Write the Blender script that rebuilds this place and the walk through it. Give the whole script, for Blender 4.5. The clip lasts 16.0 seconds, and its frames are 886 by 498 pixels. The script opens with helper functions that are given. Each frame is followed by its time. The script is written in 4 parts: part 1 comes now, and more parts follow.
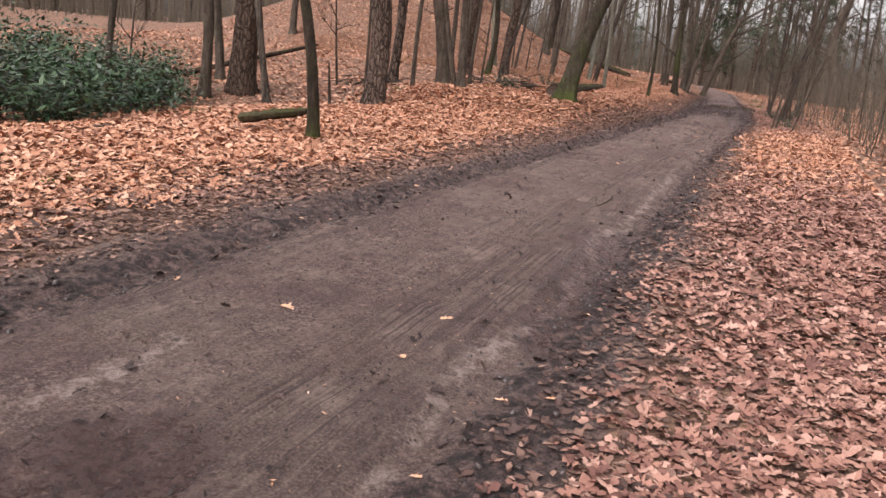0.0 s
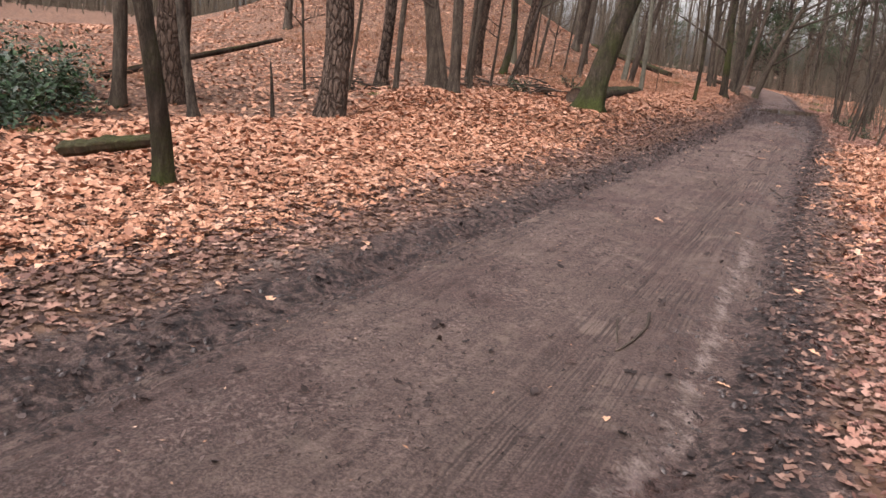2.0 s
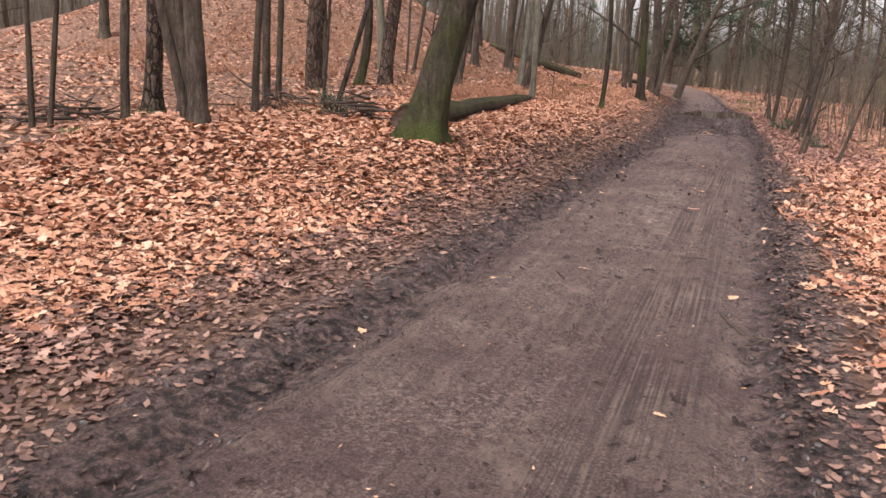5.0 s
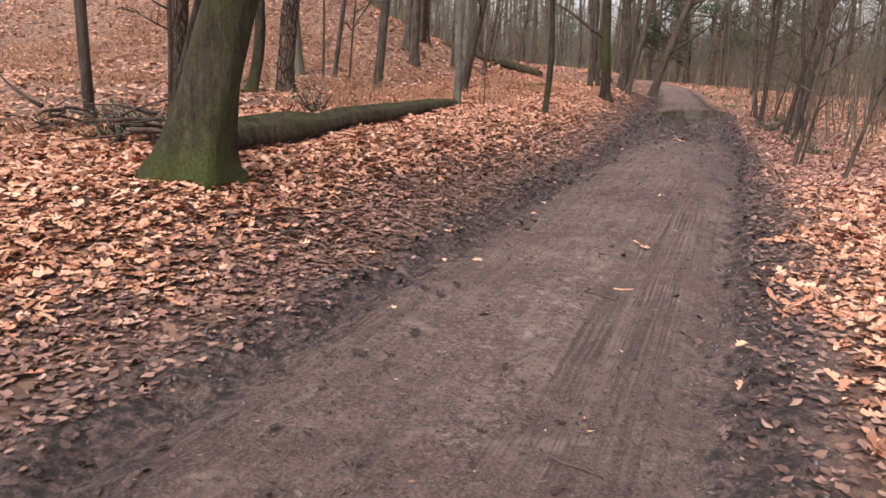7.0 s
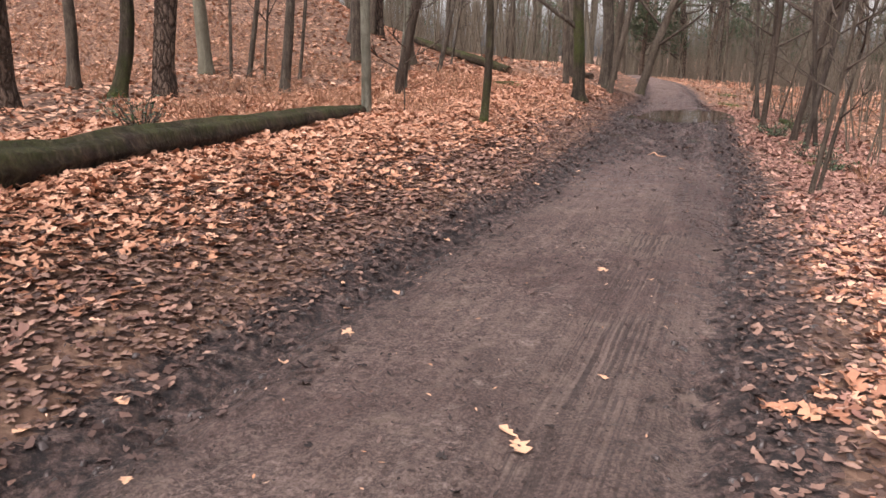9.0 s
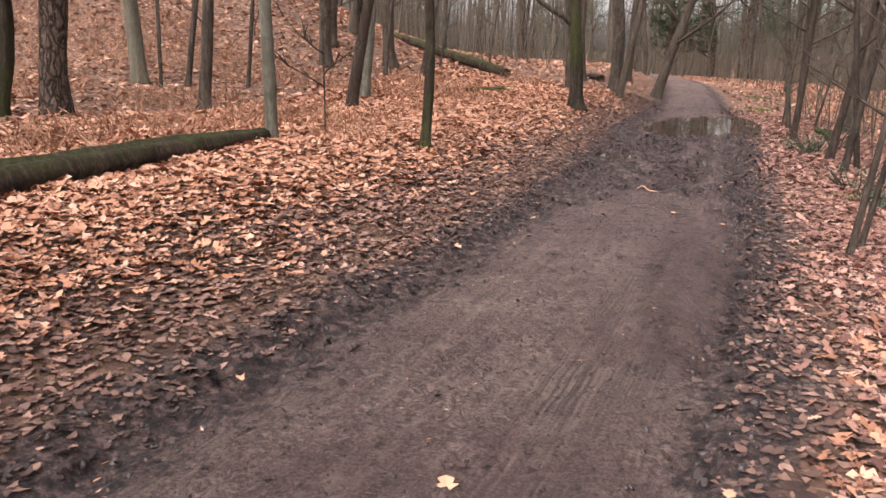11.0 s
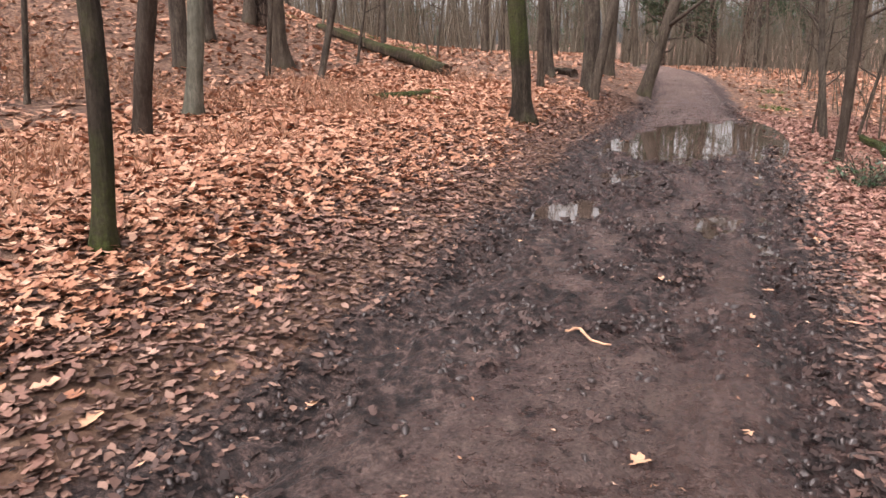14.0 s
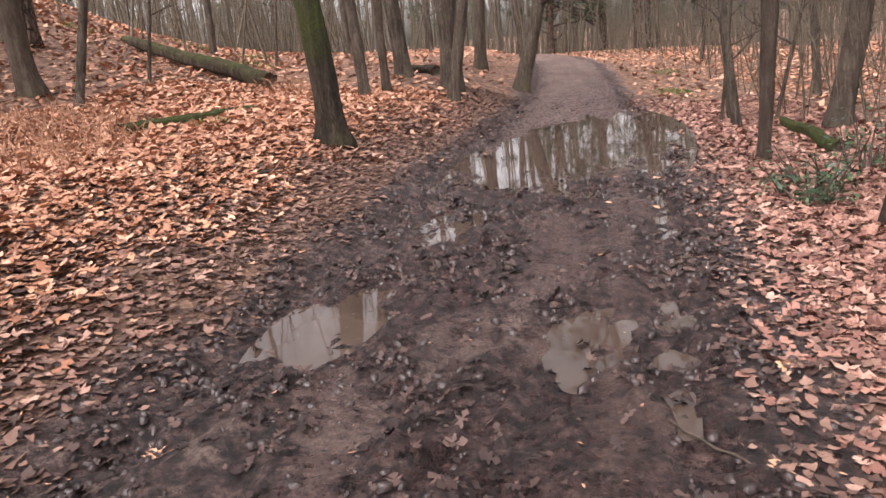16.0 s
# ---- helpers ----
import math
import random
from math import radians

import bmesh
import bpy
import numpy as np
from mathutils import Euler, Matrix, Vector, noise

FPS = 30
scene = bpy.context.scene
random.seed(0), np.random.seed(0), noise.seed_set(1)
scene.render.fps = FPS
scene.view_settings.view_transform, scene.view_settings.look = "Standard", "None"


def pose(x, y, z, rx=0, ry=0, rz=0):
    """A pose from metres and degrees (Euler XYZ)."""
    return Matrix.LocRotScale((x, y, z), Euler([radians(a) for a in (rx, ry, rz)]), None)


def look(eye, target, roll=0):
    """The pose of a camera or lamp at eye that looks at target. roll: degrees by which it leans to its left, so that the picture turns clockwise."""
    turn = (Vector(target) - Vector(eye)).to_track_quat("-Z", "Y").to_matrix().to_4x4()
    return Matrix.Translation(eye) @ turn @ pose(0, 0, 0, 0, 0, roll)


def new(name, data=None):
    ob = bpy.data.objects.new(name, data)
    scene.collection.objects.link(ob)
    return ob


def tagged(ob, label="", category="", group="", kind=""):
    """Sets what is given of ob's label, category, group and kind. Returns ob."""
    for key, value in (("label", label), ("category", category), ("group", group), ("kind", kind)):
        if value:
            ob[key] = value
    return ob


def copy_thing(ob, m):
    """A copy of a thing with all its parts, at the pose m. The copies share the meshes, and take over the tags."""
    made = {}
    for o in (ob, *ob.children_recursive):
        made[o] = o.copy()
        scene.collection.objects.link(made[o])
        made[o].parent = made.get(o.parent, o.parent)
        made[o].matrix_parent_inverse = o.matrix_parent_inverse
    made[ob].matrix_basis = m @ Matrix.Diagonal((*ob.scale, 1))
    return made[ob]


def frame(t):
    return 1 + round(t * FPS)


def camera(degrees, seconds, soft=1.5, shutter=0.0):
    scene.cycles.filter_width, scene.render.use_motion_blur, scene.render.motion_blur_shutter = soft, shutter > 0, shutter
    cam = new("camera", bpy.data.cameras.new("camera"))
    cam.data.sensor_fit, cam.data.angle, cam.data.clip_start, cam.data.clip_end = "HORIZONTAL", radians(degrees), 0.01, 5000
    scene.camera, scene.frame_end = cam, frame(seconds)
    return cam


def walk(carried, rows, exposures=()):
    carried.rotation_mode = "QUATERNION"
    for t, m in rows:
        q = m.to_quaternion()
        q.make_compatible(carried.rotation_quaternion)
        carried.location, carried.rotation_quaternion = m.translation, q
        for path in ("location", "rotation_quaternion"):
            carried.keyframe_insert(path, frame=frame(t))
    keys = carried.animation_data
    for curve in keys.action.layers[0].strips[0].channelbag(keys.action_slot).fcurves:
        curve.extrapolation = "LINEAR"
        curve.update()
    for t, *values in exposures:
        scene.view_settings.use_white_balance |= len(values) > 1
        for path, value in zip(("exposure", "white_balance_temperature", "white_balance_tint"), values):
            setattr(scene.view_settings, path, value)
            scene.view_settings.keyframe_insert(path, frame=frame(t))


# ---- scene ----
SKY = 0.15
# stops, kelvin and tint: the picture is held at one brightness as the wood closes in
EXPOSURES = [(0, 0.67, 6600, 17.0), (4, 0.77, 6600, 17.0), (8, 0.96, 6600, 17.0), (12, 1.04, 6600, 17.0), (16, 1.17, 6600, 17.0)]
WOODS, LEAVES = 225, 150000
cam = camera(60.0, 16.0)
# seconds, eye, then degrees: turn to the left, look up, lean to the left
PATH = [
    (0, 2.287, -6.958, 1.468, 3.70, -15.05, 5.69),
    (0.5, 2.453, -6.094, 1.518, 6.56, -15.48, 6.78),
    (1, 2.509, -5.140, 1.527, 8.50, -15.77, 7.52),
    (1.5, 2.641, -4.008, 1.489, 7.70, -15.69, 6.56),
    (2, 2.790, -2.818, 1.457, 6.38, -15.45, 5.53),
    (2.5, 3.091, -1.660, 1.451, 5.17, -15.23, 4.86),
    (3, 3.310, -0.634, 1.432, 4.23, -14.89, 4.28),
    (3.5, 3.566, 0.311, 1.431, 3.36, -14.93, 4.11),
    (4, 3.768, 1.214, 1.431, 2.62, -14.75, 3.22),
    (4.2, 3.839, 1.500, 1.468, 2.52, -14.65, 3.36),
    (6.3, 4.977, 4.947, 1.378, 0.85, -14.59, 2.70),
    (6.5, 5.140, 5.303, 1.374, 1.06, -14.47, 2.55),
    (7, 5.505, 6.145, 1.348, 1.35, -14.36, 1.78),
    (7.5, 5.769, 6.948, 1.348, 1.37, -14.41, 1.58),
    (8, 6.096, 7.747, 1.312, 1.24, -14.52, 1.10),
    (8.5, 6.296, 8.435, 1.333, 1.16, -14.66, 1.23),
    (9, 6.650, 9.315, 1.314, 1.51, -14.62, 1.16),
    (9.2, 6.737, 9.575, 1.316, 1.61, -14.62, 1.11),
    (11.3, 7.788, 12.125, 1.414, 4.39, -14.84, 0.33),
    (11.5, 7.864, 12.469, 1.372, 4.53, -14.75, 0.18),
    (12, 8.108, 13.357, 1.366, 4.91, -14.70, 0.06),
    (12.5, 8.309, 14.058, 1.362, 5.27, -14.67, -0.44),
    (13, 8.481, 14.833, 1.361, 5.51, -14.60, -0.51),
    (13.5, 8.667, 15.545, 1.345, 5.33, -14.86, -0.65),
    (14, 8.782, 16.249, 1.320, 4.28, -15.22, -0.94),
    (14.5, 9.072, 17.088, 1.300, 3.57, -15.31, -1.71),
    (15, 9.251, 17.844, 1.263, 2.39, -15.17, -2.73),
    (15.5, 9.541, 18.569, 1.207, 0.68, -15.20, -3.80),
    (16, 9.814, 19.219, 1.127, -1.47, -15.27, -5.62),
]
walk(cam, [(t, pose(x, y, z, 90 + up, 0, turn) @ pose(0, 0, 0, 0, 0, lean)) for t, x, y, z, turn, up, lean in PATH], EXPOSURES)


# The track: its middle line, its half width, and the lie of the land on both sides.
ROAD_Y = (-60, -8, -4, 0, 5, 10, 15, 18.5, 22, 25, 28, 31, 35, 40, 45, 52, 70, 300)
ROAD_X = (-17.5, -0.4, 1.0, 2.25, 4.05, 5.8, 7.6, 8.85, 9.85, 10.65, 11.45, 12.2, 13.1, 13.9, 14.3, 13.2, 6.0, -140.0)
ROAD_W = (1.7, 1.7, 1.7, 1.68, 1.47, 1.42, 1.36, 1.26, 1.28, 1.38, 1.26, 1.0, 0.88, 0.85, 0.85, 0.9, 1.0, 1.2)
HALF = 1.75


def smooth(a, b, v):
    u = min(1.0, max(0.0, (v - a) / (b - a)))
    return u * u * (3 - 2 * u)


_y = np.arange(-60, 500, 0.25)
ROAD_LINE = np.mean([np.interp(_y + k, ROAD_Y, ROAD_X) for k in (-1.6, -0.8, 0, 0.8, 1.6)], axis=0).tolist()
ROAD_WIDE = np.mean([np.interp(_y + k, ROAD_Y, ROAD_W) for k in (-1.6, -0.8, 0, 0.8, 1.6)], axis=0).tolist()


def along(table, y):
    u = min(max((y + 60) * 4, 0.0), len(table) - 2.001)
    k = int(u)
    return table[k] + (table[k + 1] - table[k]) * (u - k)


def road_x(y):
    return along(ROAD_LINE, y)


def across(x, y):
    """How far right of the track's middle line: HALF at its edges, and metres beyond them."""
    out, half = x - road_x(y), along(ROAD_WIDE, y)
    d = abs(out) * HALF / half if abs(out) < half else HALF + (abs(out) - half) * 0.94
    return math.copysign(d, out)


def beside(d, y):
    """The x that lies d across from the middle line."""
    half = along(ROAD_WIDE, y)
    out = abs(d) * half / HALF if abs(d) < HALF else half + (abs(d) - HALF) / 0.94
    return road_x(y) + math.copysign(out, d)


def bed(x, y):
    """Height of the land without its small roughness."""
    d = across(x, y)
    left, right = -d - HALF, d - HALF
    z = 0.30 * smooth(29.5, 39, y) - 1.0 * smooth(48, 75, y)
    if left > -0.6:
        late = smooth(8, 12, y)
        z += (0.03 + 0.40 * late) * smooth(-0.6, 1.5, left) + 0.018 * min(max(0.0, left), 9.0) - 0.42 * smooth(3.2, 7.5, left) * (1 - smooth(15, 21, y))
        # the wooded hill behind the bank
        far = 5.2 if y < 33 else 13.0
        wide = 6.2 if x > -3 else 7.5
        z += 4.1 * math.exp(-((x + 3.0) / wide) ** 2 - ((y - 33.0) / far) ** 2) * smooth(0.3, 4.0, left)
    if right > -0.9:
        z += 0.05 * smooth(-0.3, 0.5, right) * (1 - smooth(12, 17, y)) - 0.22 * smooth(13, 19, y) * smooth(-0.9, 1.2, right) - 0.35 * smooth(2.0, 9.0, right)
    return z


# World: a bright overcast winter sky.
SUN_UP, SUN_ROUND = 52.0, 215.0
world = bpy.data.worlds.new("overcast_sky")
scene.world = world
world.use_nodes = True
wn, wl = world.node_tree.nodes, world.node_tree.links
sky = wn.new("ShaderNodeTexSky")
sky.sky_type, sky.sun_disc = "NISHITA", False
sky.sun_elevation, sky.sun_rotation = radians(SUN_UP), radians(SUN_ROUND)
sky.air_density, sky.dust_density, sky.ozone_density = 1.0, 4.0, 0.6
grey = wn.new("ShaderNodeHueSaturation")
grey.inputs["Saturation"].default_value = 0.10
grey.inputs["Value"].default_value = 1.25
wl.new(sky.outputs[0], grey.inputs["Color"])
wl.new(grey.outputs[0], wn["Background"].inputs["Color"])
wn["Background"].inputs["Strength"].default_value = SKY

sun = new("sun", bpy.data.lights.new("sun", "SUN"))
sun.data.energy, sun.data.angle, sun.data.color = 1.5, radians(50), (1.0, 0.96, 0.92)
towards = Vector((math.sin(radians(SUN_ROUND)) * math.cos(radians(SUN_UP)), math.cos(radians(SUN_ROUND)) * math.cos(radians(SUN_UP)), math.sin(radians(SUN_UP))))
sun.matrix_world = look(towards * 60, (0, 0, 0))


# ---- materials ----
class Nodes:
    """A material under construction: short calls for the nodes it needs."""

    def __init__(self, name):
        self.material = bpy.data.materials.new(name)
        self.material.use_nodes = True
        self.tree = self.material.node_tree
        self.shader = self.tree.nodes["Principled BSDF"]
        self.coords = self.tree.nodes.new("ShaderNodeNewGeometry").outputs["Position"]

    def add(self, kind, **inputs):
        node = self.tree.nodes.new(kind)
        for key, value in inputs.items():
            self.put(node.inputs[key.replace("_", " ")], value)
        return node

    def put(self, socket, value):
        if isinstance(value, bpy.types.NodeSocket):
            self.tree.links.new(value, socket)
        else:
            socket.default_value = value

    def noise(self, scale, detail=4.0, rough=0.6, coords=None, stretch=None):
        coords = coords or self.coords
        if stretch:
            mapping = self.add("ShaderNodeMapping", Vector=coords, Scale=stretch)
            coords = mapping.outputs[0]
        return self.add("ShaderNodeTexNoise", Vector=coords, Scale=scale, Detail=detail, Roughness=rough).outputs["Fac"]

    def ramp(self, fac, *stops):
        node = self.add("ShaderNodeValToRGB", Fac=fac)
        ramp = node.color_ramp
        while len(ramp.elements) < len(stops):
            ramp.elements.new(0.5)
        for element, (place, colour) in zip(ramp.elements, stops):
            element.position = place
            element.color = (*colour, 1) if isinstance(colour, tuple) else (colour, colour, colour, 1)
        return node.outputs["Color"]

    def mix(self, fac, a, b, blend="MIX"):
        node = self.tree.nodes.new("ShaderNodeMix")
        node.data_type, node.blend_type = "RGBA", blend
        self.put(node.inputs[0], fac)
        for socket, value in ((node.inputs[6], a), (node.inputs[7], b)):
            value = (value,) * 3 if isinstance(value, float) else value
            self.put(socket, (*value, 1) if isinstance(value, tuple) else value)
        return node.outputs[2]

    def maths(self, op, a, b=0.0):
        node = self.tree.nodes.new("ShaderNodeMath")
        node.operation = op
        self.put(node.inputs[0], a)
        self.put(node.inputs[1], b)
        return node.outputs[0]

    def attribute(self, name):
        node = self.tree.nodes.new("ShaderNodeAttribute")
        node.attribute_name = name
        return node.outputs["Fac"]

    def bump(self, height, strength=0.5, distance=0.02, normal=None):
        node = self.add("ShaderNodeBump", Height=height, Strength=strength, Distance=distance)
        if normal:
            self.put(node.inputs["Normal"], normal)
        return node.outputs[0]

    def done(self, colour, rough=0.8, normal=None, spec=0.3, metal=0.0):
        self.put(self.shader.inputs["Base Color"], (*colour, 1) if isinstance(colour, tuple) else colour)
        self.put(self.shader.inputs["Roughness"], rough)
        self.put(self.shader.inputs["Specular IOR Level"], spec)
        self.put(self.shader.inputs["Metallic"], metal)
        if normal:
            self.put(self.shader.inputs["Normal"], normal)
        return self.material


def ground_material():
    m = Nodes("forest_soil")
    mud, wet, churn, sand = m.attribute("mud"), m.attribute("wet"), m.attribute("churn"), m.attribute("sand")
    fine, mid, wide = m.noise(75, 7, 0.75), m.noise(6, 6, 0.65), m.noise(0.9, 4, 0.55)
    # lengthwise lines of wheels and feet
    lane = m.add("ShaderNodeCombineXYZ", X=m.maths("MULTIPLY", m.attribute("lane"), 13.0), Y=m.maths("MULTIPLY", m.add("ShaderNodeSeparateXYZ", Vector=m.coords).outputs[1], 0.55))
    streak = m.noise(1.0, 5, 0.7, lane.outputs[0])
    tread = m.noise(3.2, 3, 0.6, lane.outputs[0])
    earth = m.ramp(m.mix(0.55, mid, streak), (0.40, (0.042, 0.027, 0.025)), (0.5, (0.130, 0.091, 0.080)), (0.60, (0.26, 0.202, 0.178)))
    earth = m.mix(0.6, earth, m.ramp(fine, (0.40, (0.030, 0.020, 0.018)), (0.5, (0.122, 0.087, 0.076)), (0.62, (0.29, 0.228, 0.200))))
    earth = m.mix(m.ramp(wide, (0.42, 0.0), (0.62, 0.7)), earth, m.mix(1.0, earth, (0.66, 0.55, 0.58), "MULTIPLY"))
    earth = m.mix(m.ramp(m.noise(2.6, 5, 0.7), (0.56, 0.0), (0.68, 0.55)), earth, (0.29, 0.235, 0.20))
    # tyre lines, fine and long
    lines = m.add("ShaderNodeCombineXYZ", X=m.maths("MULTIPLY", m.attribute("lane"), 46.0), Y=m.maths("MULTIPLY", m.add("ShaderNodeSeparateXYZ", Vector=m.coords).outputs[1], 0.45))
    tyre = m.noise(1.0, 2, 0.5, lines.outputs[0])
    driven = m.maths("MULTIPLY", m.ramp(m.attribute("wheel"), (0.15, 0.0), (0.7, 1.0)), m.ramp(m.noise(1.3, 3, 0.6), (0.40, 0.0), (0.58, 1.0)))
    earth = m.mix(m.maths("MULTIPLY", driven, m.ramp(tyre, (0.40, 0.75), (0.50, 0.0))), earth, (0.035, 0.023, 0.021))
    earth = m.mix(m.maths("MULTIPLY", driven, m.ramp(tyre, (0.55, 0.0), (0.66, 0.5))), earth, (0.26, 0.205, 0.18))
    grit = m.maths("MULTIPLY", m.ramp(m.attribute("wheel"), (0.2, 1.0), (0.6, 0.15)), m.ramp(m.noise(1.7, 4, 0.65), (0.42, 0.15), (0.60, 1.0)))
    earth = m.mix(m.maths("MULTIPLY", grit, m.ramp(m.noise(34, 6, 0.8), (0.50, 0.0), (0.60, 0.7))), earth, (0.36, 0.285, 0.26))
    earth = m.mix(m.maths("MULTIPLY", grit, m.ramp(m.noise(27, 6, 0.8), (0.38, 0.75), (0.47, 0.0))), earth, (0.040, 0.026, 0.024))
    dark = m.ramp(m.noise(16, 6, 0.75), (0.42, (0.014, 0.009, 0.009)), (0.52, (0.064, 0.042, 0.039)), (0.62, (0.18, 0.130, 0.118)))
    earth = m.mix(m.ramp(m.maths("ADD", churn, m.maths("MULTIPLY", m.maths("SUBTRACT", m.noise(7, 8, 0.8), 0.5), 2.6)), (0.44, 0.0), (0.60, 1.0)), earth, dark)
    pale = m.ramp(m.maths("ADD", sand, m.maths("MULTIPLY", m.maths("SUBTRACT", m.noise(8, 6, 0.75), 0.5), 1.5)), (0.5, 0.0), (0.75, 0.85))
    earth = m.mix(pale, earth, m.ramp(fine, (0.35, (0.22, 0.175, 0.16)), (0.65, (0.50, 0.44, 0.41))))
    earth = m.mix(1.0, earth, (1.12, 1.01, 0.96), "MULTIPLY")
    # crumbled old leaves and humus off the track
    cells = m.add("ShaderNodeTexVoronoi", Vector=m.coords, Scale=19.0, Randomness=1.0)
    bits = m.ramp(cells.outputs["Color"], (0.15, (0.075, 0.036, 0.024)), (0.5, (0.22, 0.112, 0.070)), (0.9, (0.42, 0.245, 0.16)))
    humus = m.mix(m.ramp(m.noise(2.3, 4, 0.6), (0.35, 0.0), (0.7, 0.7)), bits, (0.13, 0.070, 0.048))
    cover = m.ramp(m.maths("ADD", mud, m.maths("MULTIPLY", m.maths("SUBTRACT", m.noise(12, 5, 0.7), 0.5), 0.9)), (0.42, 0.0), (0.58, 1.0))
    colour = m.mix(cover, humus, earth)
    soaked = m.ramp(m.maths("ADD", wet, m.maths("MULTIPLY", m.maths("SUBTRACT", m.noise(7, 6, 0.7), 0.5), 1.3)), (0.45, 0.0), (0.75, 1.0))
    colour = m.mix(soaked, colour, m.mix(1.0, colour, (0.74, 0.67, 0.68), "MULTIPLY"))
    rough = m.mix(soaked, 0.85, m.ramp(m.noise(24, 5, 0.7), (0.40, 0.06), (0.60, 0.55)))
    relief = m.bump(m.noise(48, 8, 0.85), 1.0, 0.03, m.bump(m.mix(driven, 0.5, tyre), 0.6, 0.02, m.bump(tread, 0.5, 0.02, m.bump(mid, 0.8, 0.05))))
    return m.done(colour, rough, relief, 0.45)


def bark_material(name, low, mid, high, ridges=14.0, depth=0.8, moss=0.25, plates=False):
    m = Nodes(name)
    local = m.add("ShaderNodeTexCoord").outputs["Object"]
    grain = m.noise(ridges, 6, 0.7, local, (1, 1, 0.16))
    if plates:
        v = m.add("ShaderNodeTexVoronoi", Vector=m.add("ShaderNodeMapping", Vector=m.mix(0.08, local, m.add("ShaderNodeTexNoise", Vector=local, Scale=9.0).outputs["Color"]), Scale=(1, 1, 0.3)).outputs[0], Scale=ridges)
        v.feature = "DISTANCE_TO_EDGE"
        grain = m.mix(0.45, m.ramp(v.outputs["Distance"], (0.0, 0.0), (0.22, 1.0)), grain)
    colour = m.ramp(grain, (0.36, low), (0.5, mid), (0.64, high))
    colour = m.mix(m.ramp(m.noise(ridges * 3.5, 5, 0.75, local, (1, 1, 0.3)), (0.40, 0.75), (0.55, 0.0)), colour, low)
    patches = m.noise(3.2, 5, 0.65, local)
    colour = m.mix(m.ramp(patches, (0.45, 0.0), (0.75, 0.6)), colour, high)
    turn = m.add("ShaderNodeObjectInfo").outputs["Random"]
    colour = m.mix(m.maths("MULTIPLY", turn, 0.35), colour, (mid[0] * 1.25, mid[1] * 1.1, mid[2] * 0.95))
    green = m.noise(2.1, 5, 0.7, local)
    m_amount = m.ramp(m.maths("ADD", green, m.attribute("moss")), (0.62, 0.0), (0.95, 1.0))
    furry = m.ramp(m.noise(45, 4, 0.7, local), (0.3, (0.018, 0.024, 0.008)), (0.7, (0.075, 0.088, 0.020)))
    colour = m.mix(m.maths("MULTIPLY", m_amount, moss), colour, furry)
    return m.done(colour, 0.85, m.bump(grain, depth, 0.06, m.bump(m.noise(60, 5, 0.75, local, (1, 1, 0.4)), 0.8, 0.015)), 0.2)


def leaf_material(name, *stops, rough=0.6):
    m = Nodes(name)
    island = m.tree.nodes.new("ShaderNodeNewGeometry").outputs["Random Per Island"]
    colour = m.ramp(island, *stops)
    colour = m.mix(m.ramp(m.noise(90, 3, 0.6), (0.4, 0.0), (0.8, 0.35)), colour, stops[0][1])
    colour = m.mix(m.ramp(m.noise(0.7, 3, 0.6), (0.35, 0.0), (0.75, 0.3)), colour, stops[1][1])
    return m.done(colour, rough, m.bump(m.noise(140, 3, 0.6), 0.3, 0.004), 0.3)


def plain_material(name, dark, light, scale=20.0, rough=0.8, spec=0.3):
    m = Nodes(name)
    local = m.add("ShaderNodeTexCoord").outputs["Object"]
    grain = m.noise(scale, 5, 0.65, local)
    return m.done(m.ramp(grain, (0.3, dark), (0.7, light)), rough, m.bump(grain, 0.5, 0.01), spec)


def water_material():
    m = Nodes("muddy_water")
    silt = m.ramp(m.noise(2.5, 4, 0.6), (0.3, (0.040, 0.027, 0.021)), (0.7, (0.078, 0.054, 0.043)))
    m.shader.inputs["IOR"].default_value = 1.33
    return m.done(silt, 0.03, m.bump(m.noise(5, 2, 0.5), 0.04, 0.01), 0.42)


SOIL = ground_material()
BARK = bark_material("grey_brown_bark", (0.022, 0.017, 0.014), (0.068, 0.054, 0.042), (0.137, 0.112, 0.090), 16, 0.8, 0.5)
DARK_BARK = bark_material("dark_wet_bark", (0.016, 0.012, 0.010), (0.045, 0.034, 0.027), (0.095, 0.075, 0.06), 18, 0.7, 0.5)
GREY_BARK = bark_material("smooth_grey_green_bark", (0.061, 0.059, 0.045), (0.115, 0.108, 0.083), (0.180, 0.169, 0.137), 10, 0.35, 0.45)
PINE_BARK = bark_material("plated_pine_bark", (0.016, 0.011, 0.009), (0.076, 0.053, 0.040), (0.144, 0.104, 0.083), 15, 1.0, 0.25, True)
MOSSY_BARK = bark_material("mossy_bark", (0.008, 0.006, 0.005), (0.034, 0.026, 0.019), (0.092, 0.072, 0.053), 16, 1.0, 0.95)
LOG_BARK = bark_material("rotting_log_bark", (0.008, 0.005, 0.004), (0.036, 0.024, 0.018), (0.120, 0.083, 0.060), 13, 1.0, 0.75)
TWIG = plain_material("bare_twig", (0.026, 0.018, 0.014), (0.090, 0.066, 0.050))
BRUSH = plain_material("thicket_stem", (0.056, 0.044, 0.031), (0.175, 0.143, 0.106))
CUT_WOOD = plain_material("weathered_cut_wood", (0.028, 0.02, 0.016), (0.12, 0.085, 0.062), 30)
